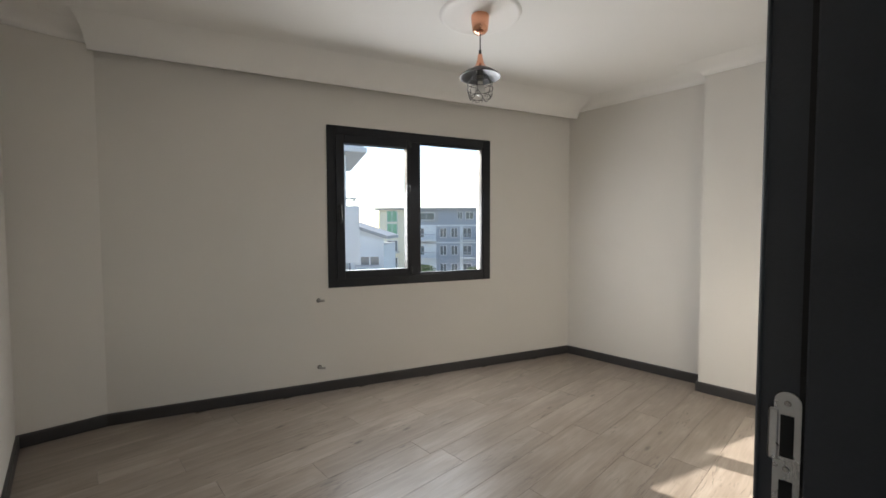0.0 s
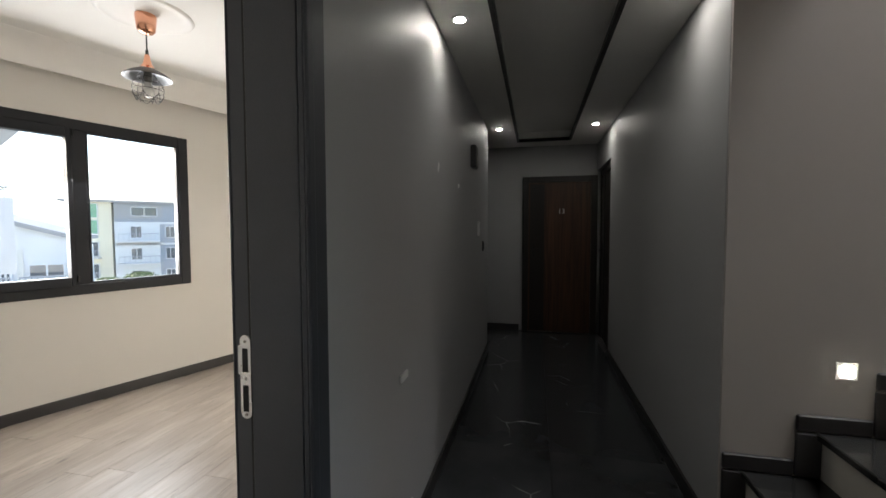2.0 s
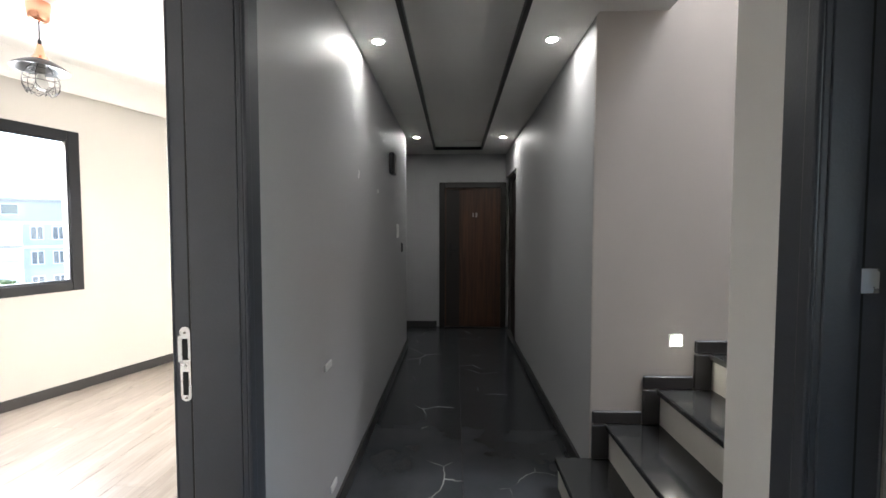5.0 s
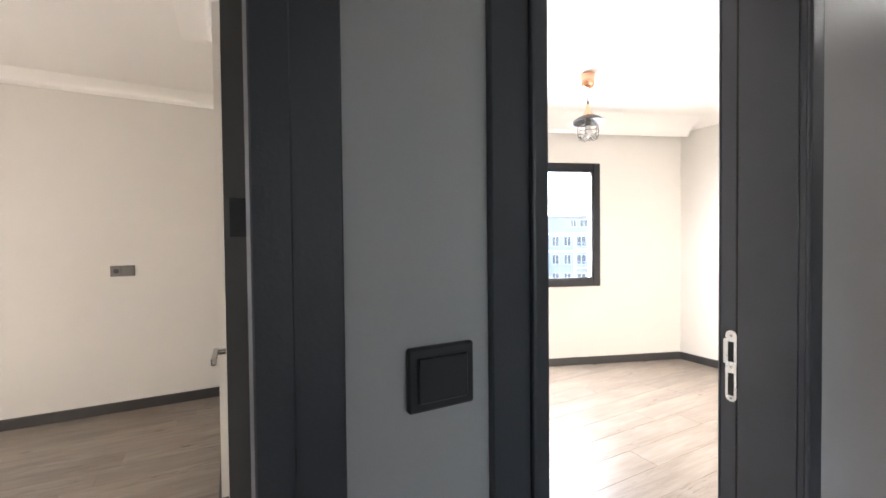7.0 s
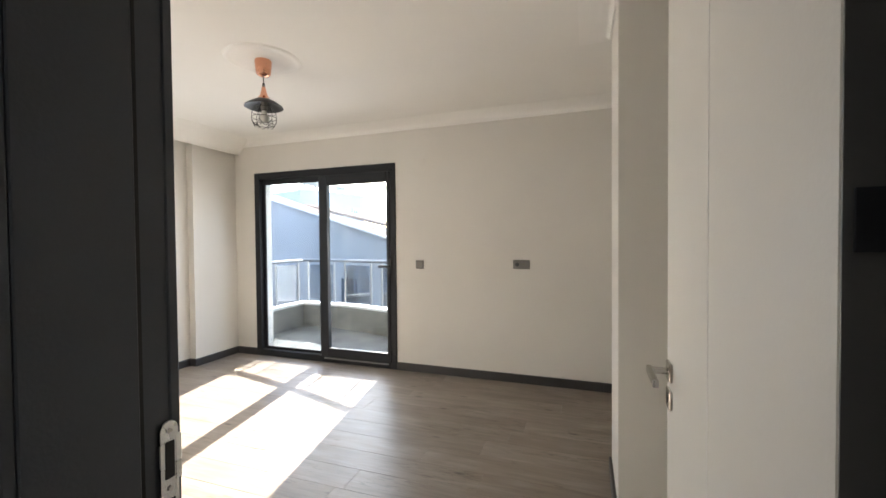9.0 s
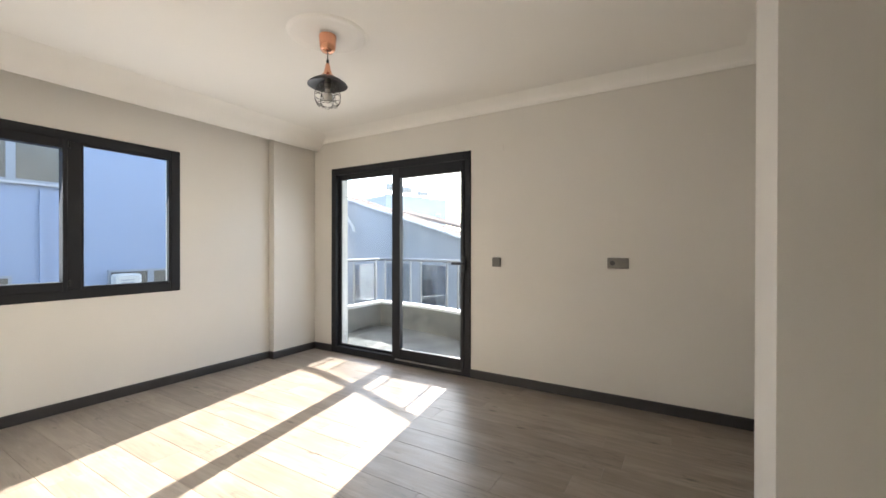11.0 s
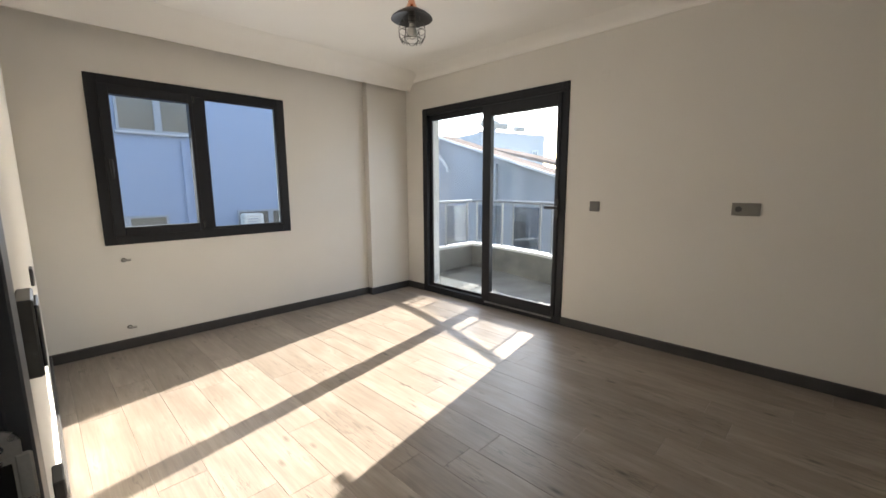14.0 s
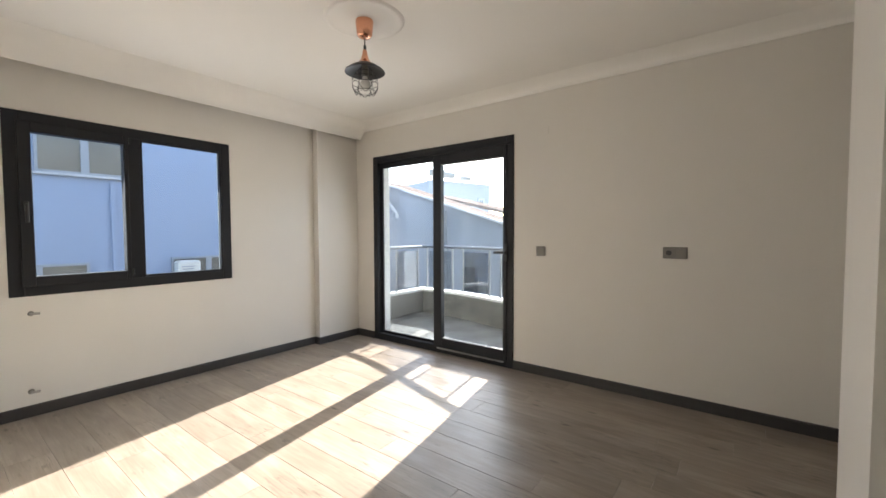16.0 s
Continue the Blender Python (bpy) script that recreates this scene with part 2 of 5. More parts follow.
M_FRAME = material("anthracite_pvc", (0.013, 0.014, 0.017), 0.5, vary=0.1, scale=5, grain=160, bump=0.03, specular=0.3)
M_BASE = material("dark_skirting", (0.034, 0.032, 0.032), 0.42, vary=0.15, scale=7, grain=120, bump=0.05)
M_GASKET = material("black_rubber", (0.008, 0.008, 0.008), 0.7, bump=0)
M_DOORWHITE = material("white_door_foil", (0.74, 0.72, 0.66), 0.4, vary=0.02, scale=2, grain=120, bump=0.03)
M_STEEL = material("brushed_steel", (0.62, 0.61, 0.59), 0.28, metal=1.0, vary=0.08, scale=20, grain=300, bump=0.05)
M_RAIL = material("weathered_steel_rail", (0.3, 0.3, 0.3), 0.4, metal=1.0, vary=0.1, scale=20, grain=200, bump=0.03)
M_CHROME = material("satin_chrome", (0.5, 0.48, 0.45), 0.2, metal=1.0, vary=0.05, scale=12, grain=200, bump=0.0)
M_COPPER = material("polished_copper", (0.8, 0.4, 0.26), 0.2, metal=1.0, vary=0.06, scale=14, grain=200, bump=0.0)
M_BLACKMETAL = material("black_lacquered_metal", (0.012, 0.012, 0.012), 0.4, vary=0.1, bump=0.03)
M_BULB = material("bulb_glass_white", (0.75, 0.74, 0.7), 0.2, bump=0)
M_SWITCH = material("dark_grey_plastic", (0.035, 0.036, 0.038), 0.35, vary=0.05, bump=0.02)
M_SOCKET = material("grey_plastic", (0.17, 0.16, 0.145), 0.35, vary=0.05, bump=0.02)
M_WHITEPL = material("white_plastic", (0.75, 0.75, 0.73), 0.4, vary=0.03, bump=0.02)
M_PIPE = material("grey_pipe_plastic", (0.33, 0.32, 0.3), 0.5, bump=0.02)
M_LAM = laminate()
M_SEAM = material("laminate_joint", (0.09, 0.07, 0.055), 0.8, bump=0)
M_TILE = marble("black_marble_tile", (0.036, 0.039, 0.043), (0.45, 0.46, 0.45), 0.2)
M_TREAD = marble("dark_granite_tread", (0.03, 0.03, 0.029), (0.14, 0.14, 0.13), 0.12, 0.3)
M_GROUT = material("dark_grout", (0.06, 0.06, 0.06), 0.9, bump=0.1)
M_RISER = material("cream_riser_stone", (0.6, 0.575, 0.52), 0.4, vary=0.05, scale=5, bump=0.03)
M_STAIRWALL = material("stair_wall_paint", (0.52, 0.488, 0.455), 0.7, vary=0.03, scale=1.4, grain=200, bump=0.05, specular=0.3)
M_WALNUT = wood_door()
M_DOORDARK = material("dark_door_leaf", (0.02, 0.017, 0.015), 0.4, bump=0.03)
M_NUMBER = material("silver_number", (0.7, 0.7, 0.68), 0.3, metal=0.6, bump=0)
M_GLASS = glass("window_glass", (0.9, 0.92, 0.93), 0.4, 0.014)
M_DOORGLASS = glass("dusty_door_glass", (0.9, 0.93, 0.95), 0.3, 0.008)
M_RAILGLASS = glass("smoked_railing_glass", (0.8, 0.82, 0.84), 0.7, 0.012)
M_SPOT = lamp_glow("spot_diffuser", (1.0, 0.97, 0.9), 42.0)
M_STEPLIGHT = lamp_glow("step_light_diffuser", (1.0, 0.95, 0.82), 11.0)
M_CONCRETE = material("balcony_concrete", (0.12, 0.119, 0.111), 0.85, vary=0.6, scale=2.2, grain=40, bump=0.25)
M_CAP = material("white_parapet_cap", (0.55, 0.55, 0.53), 0.6, vary=0.08, scale=5, grain=80, bump=0.1)
M_OUTWALL = material("outer_render", (0.7, 0.7, 0.68), 0.85, vary=0.06, scale=1.0, grain=60, bump=0.15)


# ---- mesh helpers ----
def box_into(bm, lo, hi, bevel=0.0, seg=1):
    r = bmesh.ops.create_cube(bm, size=1.0)
    v = r["verts"]
    c = [(a + b) / 2 for a, b in zip(lo, hi)]
    s = [abs(b - a) for a, b in zip(lo, hi)]
    bmesh.ops.scale(bm, vec=s, verts=v)
    bmesh.ops.translate(bm, vec=c, verts=v)
    if bevel:
        edges = list({e for w in v for e in w.link_edges})
        bmesh.ops.bevel(bm, geom=edges, offset=bevel, segments=seg, profile=0.5, affect="EDGES")
    return bm


def boxes(*pairs, bevel=0.0):
    bm = bmesh.new()
    for lo, hi in pairs:
        box_into(bm, lo, hi, bevel)
    return bm


def prism(outline, z0, z1):
    """A slab over a plan outline."""
    bm = bmesh.new()
    lo, hi = [bm.verts.new((x, y, z0)) for x, y in outline], [bm.verts.new((x, y, z1)) for x, y in outline]
    bm.faces.new(lo[::-1])
    bm.faces.new(hi)
    for k in range(len(outline)):
        j = (k + 1) % len(outline)
        bm.faces.new((lo[k], lo[j], hi[j], hi[k]))
    bmesh.ops.recalc_face_normals(bm, faces=bm.faces)
    return bm


def lathe(profile, seg=32, center=(0, 0, 0)):
    """A surface of revolution round z from (radius, height) pairs."""
    bm = bmesh.new()
    rings = []
    for r, z in profile:
        rings.append([bm.verts.new((center[0] + r * math.cos(2 * math.pi * i / seg), center[1] + r * math.sin(2 * math.pi * i / seg), center[2] + z)) for i in range(seg)])
    for a, b in zip(rings, rings[1:]):
        for i in range(seg):
            bm.faces.new((a[i], a[(i + 1) % seg], b[(i + 1) % seg], b[i]))
    bmesh.ops.remove_doubles(bm, verts=bm.verts, dist=1e-5)
    bmesh.ops.recalc_face_normals(bm, faces=bm.faces)
    return bm


def tube_into(bm, points, radius, seg=8, closed=False):
    """A round bar along points."""
    pts = [Vector(p) for p in points]
    rings = []
    n = len(pts)
    for i, p in enumerate(pts):
        a = pts[i - 1] if i or closed else p
        b = pts[(i + 1) % n] if i < n - 1 or closed else p
        d = (b - a).normalized()
        up = Vector((0, 0, 1)) if abs(d.z) < 0.9 else Vector((1, 0, 0))
        u = d.cross(up).normalized()
        w = u.cross(d)
        rings.append([bm.verts.new(p + radius * (math.cos(2 * math.pi * k / seg) * u + math.sin(2 * math.pi * k / seg) * w)) for k in range(seg)])
    pairs = list(zip(rings, rings[1:])) + ([(rings[-1], rings[0])] if closed else [])
    for a, b in pairs:
        for k in range(seg):
            bm.faces.new((a[k], a[(k + 1) % seg], b[(k + 1) % seg], b[k]))
    if not closed:
        bm.faces.new(rings[0][::-1])
        bm.faces.new(rings[-1])
    return bm


def sweep(profile, line, closed=False):
    """A moulding along a floor line with the room on its left: profile gives (inward, height), with mitred corners."""
    bm = bmesh.new()
    pts = [Vector((x, y)) for x, y in line]
    n = len(pts)
    rings = []
    for i, p in enumerate(pts):
        before = (p - pts[i - 1]).normalized() if i or closed else None
        after = (pts[(i + 1) % n] - p).normalized() if i < n - 1 or closed else None
        d0, d1 = before or after, after or before
        n0, n1 = Vector((-d0.y, d0.x)), Vector((-d1.y, d1.x))
        m = (n0 + n1)
        m = m / max(0.2, m.dot(n0))
        rings.append([bm.verts.new((p.x + m.x * a, p.y + m.y * a, z)) for a, z in profile])
    k = len(profile)
    pairs = list(zip(rings, rings[1:])) + ([(rings[-1], rings[0])] if closed else [])
    for a, b in pairs:
        for j in range(k):
            bm.faces.new((a[j], b[j], b[(j + 1) % k], a[(j + 1) % k]))
    if not closed:
        bm.faces.new(rings[0])
        bm.faces.new(rings[-1][::-1])
    bmesh.ops.recalc_face_normals(bm, faces=bm.faces)
    return bm


def mesh_of(name, bm, mat, smooth=False):
    me = bpy.data.meshes.new(name)
    bm.to_mesh(me)
    bm.free()
    me.materials.append(mat)
    if smooth:
        me.polygons.foreach_set("use_smooth", [True] * len(me.polygons))
        me.set_sharp_from_angle(angle=radians(40))
    return me


def part(name, bm, mat, parent=None, label="", smooth=False):
    ob = new(name, mesh_of(name, bm, mat, smooth))
    if parent:
        ob.parent = parent
    return tagged(ob, label)


def thing(name, label, category, at=None, kind="", group=""):
    ob = new(name)
    ob.empty_display_size = 0.1
    if at is not None:
        ob.matrix_basis = at
    return tagged(ob, label, category, group, kind)


def structure(name, bm, mat, label, category, smooth=False):
    return tagged(part(name, bm, mat, None, label, smooth), "", category, "", "structure")


# ---- the plan ----
XL, XLI = -0.247, -0.42          # wall between hall and rooms: hall face, room face
XO, XOA = -3.81, -3.80            # outer wall's inner face in the balcony room and in the window room
OUT = 0.26                        # thickness of outer walls
CEIL, HALL_CEIL = 2.575, 2.395
XR = 1.012                        # hall's other wall
DOOR_B, DOOR_A, DOOR_H = (-1.03, -0.150), (0.193, 1.02), 2.087
BALC = (-4.158, -2.292, 2.178)    # balcony door: from, to, height
WINB = (-0.818, -2.298, 0.847, 2.125)
YW = -4.545
SKEW_A, SKEW_B = Vector((-3.80, 0.5)), Vector((-2.513, 4.2))
SKEW_LEN = (SKEW_B - SKEW_A).length
SKEW_DIR = (SKEW_B - SKEW_A).normalized()
SKEW_ANGLE = math.degrees(math.atan2(SKEW_DIR.y, SKEW_DIR.x))
WINA_0 = (1.872 - 0.5) / SKEW_DIR.y
WINA_W, WINA_Z0, WINA_Z1 = 1.505, 0.84, 2.149

PIER_B = (-2.5, -2.03, -0.275)    # pier beside the open leaf: from, to, face
ROOM_B = [(XLI, YW), (XLI, -0.02), (PIER_B[1], -0.02), (PIER_B[1], PIER_B[2]), (PIER_B[0], PIER_B[2]), (PIER_B[0], -0.02), (XO, -0.02), (XO, -4.46), (-3.235, -4.46), (-3.235, YW)]
ROOM_A = [(XLI, 0.075), (XLI, 4.02), (-1.25, 4.02), (-1.25, 4.2), (SKEW_B.x, 4.2), (XOA, 0.5), (XOA, 0.075)]

# ---- floors ----
SHELL = [(XO - OUT, YW - OUT), (XL, YW - OUT), (XL, 4.5), (-2.67, 4.5), (XO - OUT, 0.55)]
structure("floor_slab", prism(SHELL, -0.3, -0.012), M_SEAM, "dark joint bed under the laminate floor", "floor")
structure("floor_hall_bed", boxes(((XL, -1.9, -0.3), (5.2, 2.3, -0.012)), ((-2.4, 2.3, -0.3), (5.2, 5.9, -0.0125))), M_GROUT, "dark grout bed under the hall tiles", "floor")

# ---- walls ----
H = CEIL + 0.1
structure("wall_hall", boxes(
    ((XLI, YW - OUT, 0), (XL, DOOR_B[0], H)), ((XLI, DOOR_B[0], DOOR_H), (XL, DOOR_B[1], H)),
    ((XLI, DOOR_B[1], 0), (XL, DOOR_A[0], H)), ((XLI, DOOR_A[0], DOOR_H), (XL, DOOR_A[1], H)),
    ((XLI, DOOR_A[1], 0), (XL, 4.6, H))), M_WALL, "off-white painted partition wall between hall and rooms", "wall")
structure("wall_hall_facing", boxes(
    ((XL, -1.9, 0), (XL + 0.004, DOOR_B[0], HALL_CEIL)), ((XL, DOOR_B[0], DOOR_H), (XL + 0.004, DOOR_B[1], HALL_CEIL)),
    ((XL, DOOR_B[1], 0), (XL + 0.004, DOOR_A[0], HALL_CEIL)), ((XL, DOOR_A[0], DOOR_H), (XL + 0.004, DOOR_A[1], HALL_CEIL)),
    ((XL, DOOR_A[1], 0), (XL + 0.004, 4.6, HALL_CEIL))), M_HALL, "satin grey painted hall wall", "wall")
structure("wall_balcony", boxes(
    ((XO - OUT, YW, 0), (XO, BALC[0], H)), ((XO - OUT, BALC[0], BALC[2]), (XO, BALC[1], H)), ((XO - OUT, BALC[1], 0), (XO, -0.08, H))),
    M_WALL, "off-white outer wall with the balcony door", "wall")
structure("wall_window_b", boxes(
    ((XO - OUT, YW - OUT, 0), (WINB[1], YW, H)), ((WINB[0], YW - OUT, 0), (XLI, YW, H)),
    ((WINB[1], YW - OUT, 0), (WINB[0], YW, WINB[2])), ((WINB[1], YW - OUT, WINB[3]), (WINB[0], YW, H))),
    M_WALL, "off-white outer wall with a two-light window", "wall")
structure("column_b", boxes(((XO, YW, 0), (-3.235, -4.46, H))), M_WALL, "shallow plastered corner pier", "wall")
structure("pier_b", boxes(((PIER_B[0], PIER_B[2], 0), (PIER_B[1], -0.02, H))), M_WALL, "off-white plastered pier beside the door recess", "wall")
structure("wall_between_rooms", boxes(((XO, -0.02, 0), (XLI, 0.07, H)), ((XO - OUT, -0.08, 0), (XO, 0.5, H)), ((XO, 0.07, 0), (XOA, 0.5, H)),
                                      ((XOA, 0.07, 0), (XLI, 0.075, H))),
          M_WALL, "off-white wall block between the two rooms", "wall")
bm = boxes(((0, -OUT, 0), (WINA_0, 0, H)), ((WINA_0 + WINA_W, -OUT, 0), (SKEW_LEN + 0.25, 0, H)),
           ((WINA_0, -OUT, 0), (WINA_0 + WINA_W, 0, WINA_Z0)), ((WINA_0, -OUT, WINA_Z1), (WINA_0 + WINA_W, 0, H)))
bmesh.ops.scale(bm, vec=(1, -1, 1), verts=bm.verts)
bmesh.ops.reverse_faces(bm, faces=bm.faces)
wall = structure("wall_window_a", bm, M_WALL, "slanting off-white outer wall with a two-light window", "wall")
wall.matrix_basis = pose(SKEW_A.x, SKEW_A.y, 0, 0, 0, SKEW_ANGLE)
structure("wall_end_a", boxes(((-2.9, 4.2, 0), (-1.25, 4.5, H)), ((-1.25, 4.02, 0), (XLI, 4.5, H))), M_WALL, "off-white end wall with a shallow pier", "wall")
structure("ceiling_rooms", prism([(XLI - 0.001 if x == XL else x, y) for x, y in SHELL], CEIL, CEIL + 0.25), M_CEIL, "white painted ceiling of the rooms", "ceiling")
structure("roof_slab", prism([(XO - OUT - 0.01, YW - OUT - 0.01), (XL, YW - OUT - 0.01), (XR, -1.9), (XR, 5.9), (-2.4, 5.9), (-2.68, 4.52), (XO - OUT - 0.01, 0.55)], CEIL + 0.331, CEIL + 0.5), M_OUTWALL, "concrete slab of the storey above", "roof")

# hall: far end, other side, stair
structure("wall_hall_far", boxes(((-2.4, 5.58, 0), (1.3, 5.8, 2.9))), M_HALL, "grey painted wall at the end of the hall", "wall")
structure("wall_lobby", boxes(((-2.4, 4.46, 0), (XL - 0.002, 4.6, 2.9)), ((-2.4, 4.6, 0), (-2.2, 5.58, 2.9))), M_HALL, "grey painted lobby wall", "wall")
structure("wall_hall_right", boxes(((XR, 2.06, 0), (XR + 0.12, 4.64, 2.9)), ((XR, 4.64, 2.06), (XR + 0.12, 5.58, 2.9)), ((XR + 0.121, 4.5, 0), (XR + 0.3, 5.7, 2.9))), M_HALL, "satin grey painted hall wall", "wall")
structure("wall_behind", boxes(((XL, -1.9, 0), (4.4, -1.7, 2.9))), M_HALL, "plain wall closing the hall", "wall")
DOOR_C = (-0.07, 0.777)
structure("wall_door_c", boxes(((XR, -1.7, 0), (XR + 0.12, DOOR_C[0], 2.9)), ((XR, DOOR_C[0], DOOR_H), (XR + 0.12, DOOR_C[1], 2.9)), ((XR, DOOR_C[1], 0), (XR + 0.12, 1.03, 2.9))),
          M_PLASTER, "white wall beside the stair with a doorway", "wall")
structure("wall_stair_far", boxes(((XR + 0.002, 2.046, 0), (XR + 0.121, 2.0595, 2.9)), ((XR + 0.121, 2.046, 0), (5.2, 2.2, 5.2))), M_STAIRWALL, "beige painted stair wall", "wall")
structure("wall_stair_near", boxes(((XR + 0.12, 0.93, 0), (5.2, 1.03, 5.2)), ((XR, 1.0301, 2.55), (XR + 0.12, 2.045, 5.2))), M_STAIRWALL, "beige painted stair wall", "wall")
structure("wall_stair_end", boxes(((5.0, 1.03, 0), (5.2, 2.046, 5.2))), M_STAIRWALL, "plain end wall of the stair", "wall")
# the skylight opening is an unseen addition that lets light down the stair
structure("ceiling_stair", boxes(((XR, 0.93, 5.2), (2.15, 2.2, 5.3)), ((4.45, 0.93, 5.2), (5.2, 2.2, 5.3)), ((2.15, 0.93, 5.2), (4.45, 1.1, 5.3)), ((2.15, 1.98, 5.2), (4.45, 2.2, 5.3)), ((XR, 1.03, HALL_CEIL + 0.02), (1.36, 2.045, 2.55))), M_CEIL, "white stair ceiling with an assumed, unseen skylight opening", "ceiling")
structure("wall_room_c", boxes(((4.2, -1.7, 0), (4.4, -1.2, 2.9)), ((4.2, 0.4, 0), (4.4, 0.93, 2.9)), ((4.2, -1.2, 0), (4.4, 0.4, 0.9)), ((4.2, -1.2, 2.2), (4.4, 0.4, 2.9))),
          M_WALL, "off-white wall of the third room with an assumed, unseen window opening", "wall")
structure("ceiling_room_c", boxes(((XR + 0.12, -1.9, CEIL), (4.4, 0.93, 2.9))), M_CEIL, "white ceiling of the third room", "ceiling")

# hall ceiling with its long recessed tray
TX0, TX1, TY0, TY1 = 0.042, 0.666, -1.3, 5.27
structure("ceiling_hall", boxes(
    ((XL + 0.004, -1.7, HALL_CEIL), (TX0, 5.58, 2.9)), ((TX1, -1.7, HALL_CEIL), (XR + 0.001, 5.58, 2.9)), ((-2.2, 4.6, HALL_CEIL), (XL + 0.004, 5.58, 2.9)),
    ((TX0, -1.7, HALL_CEIL), (TX1, TY0, 2.9)), ((TX0, TY1, HALL_CEIL), (TX1, 5.58, 2.9)), ((TX0, TY0, HALL_CEIL + 0.11), (TX1, TY1, 2.9))),
    M_CEIL, "white plasterboard hall ceiling with a long recessed tray", "ceiling")
structure("trim_tray", boxes(
    ((TX0 - 0.004, TY0, HALL_CEIL - 0.006), (TX0 + 0.022, TY1, HALL_CEIL + 0.03)), ((TX1 - 0.022, TY0, HALL_CEIL - 0.006), (TX1 + 0.004, TY1, HALL_CEIL + 0.03)),
    ((TX0 + 0.022, TY1 - 0.022, HALL_CEIL - 0.006), (TX1 - 0.022, TY1 + 0.004, HALL_CEIL + 0.03))), M_BLACKMETAL, "black edge profile round the ceiling tray", "trim")

# mouldings
COVE = [(0.0, -0.072), (0.012, -0.072), (0.017, -0.058), (0.036, -0.04), (0.07, -0.023), (0.12, -0.009), (0.18, -0.001)]
CORNICE = [(0, CEIL), *[(a, CEIL + d) for a, d in COVE], (0.18, CEIL)]
# along the window walls the cove hangs clear of the wall and leaves a curtain slot behind it
HUNG = [(0.0, -0.14), (0.014, -0.14), (0.02, -0.122), (0.04, -0.092), (0.07, -0.062), (0.11, -0.036), (0.16, -0.016), (0.21, -0.005), (0.26, -0.001)]
PELMET = [(0.1, CEIL), *[(0.1 + a, CEIL + d) for a, d in HUNG], (0.36, CEIL)]
structure("trim_cornice_b", sweep(CORNICE, [(XLI, -4.465), *ROOM_B[1:7], (XO, -4.465)]), M_PLASTER, "white plaster cove round the balcony room", "cornice", True)
structure("trim_pelmet_b", sweep([(a - 0.03, z - 0.018 if z < CEIL - 0.001 else z) for a, z in PELMET], [(XO, -4.465), (XLI, -4.465)]), M_PLASTER, "white plaster band along the window wall", "cornice", True)
structure("trim_cornice_a", sweep(CORNICE, [(XOA, 0.5), (XOA, 0.075), *ROOM_A[:4], (SKEW_B.x, 4.2)]), M_PLASTER, "white plaster cove round the window room", "cornice", True)
structure("trim_pelmet_a", sweep(PELMET, [(SKEW_B.x, 4.2), (XOA, 0.5)]), M_PLASTER, "white plaster band along the slanting window wall", "cornice", True)
SKIRT = [(0, 0.0), (0.016, 0.0), (0.016, 0.072), (0.012, 0.08), (0, 0.08)]
CASE = 0.087
HINGE_Y = -0.188                 # inner edge of the casing on the second doorway's hinge side
for lines in ([(XO, BALC[0]), (XO, -4.46), (-3.235, -4.46), (-3.235, YW), (XLI, YW), (XLI, DOOR_B[0] - CASE)],
              [(XLI, DOOR_B[1] + CASE), *ROOM_B[1:7], (XO, BALC[1])],
              [(XLI, DOOR_A[1] + CASE), *ROOM_A[1:], (XLI, 0.075), (XLI, DOOR_A[0] - CASE)],
              [(XL + 0.004, 4.6), (XL + 0.004, DOOR_A[1] + CASE)], [(XL + 0.004, DOOR_A[0] - CASE), (XL + 0.004, HINGE_Y + 0.093)],
              [(XR, 2.06), (XR, 4.64)], [(0.06, 5.58), (-2.2, 5.58)]):
    structure("baseboard", sweep(SKIRT, lines), M_BASE, "dark anthracite skirting board", "baseboard")


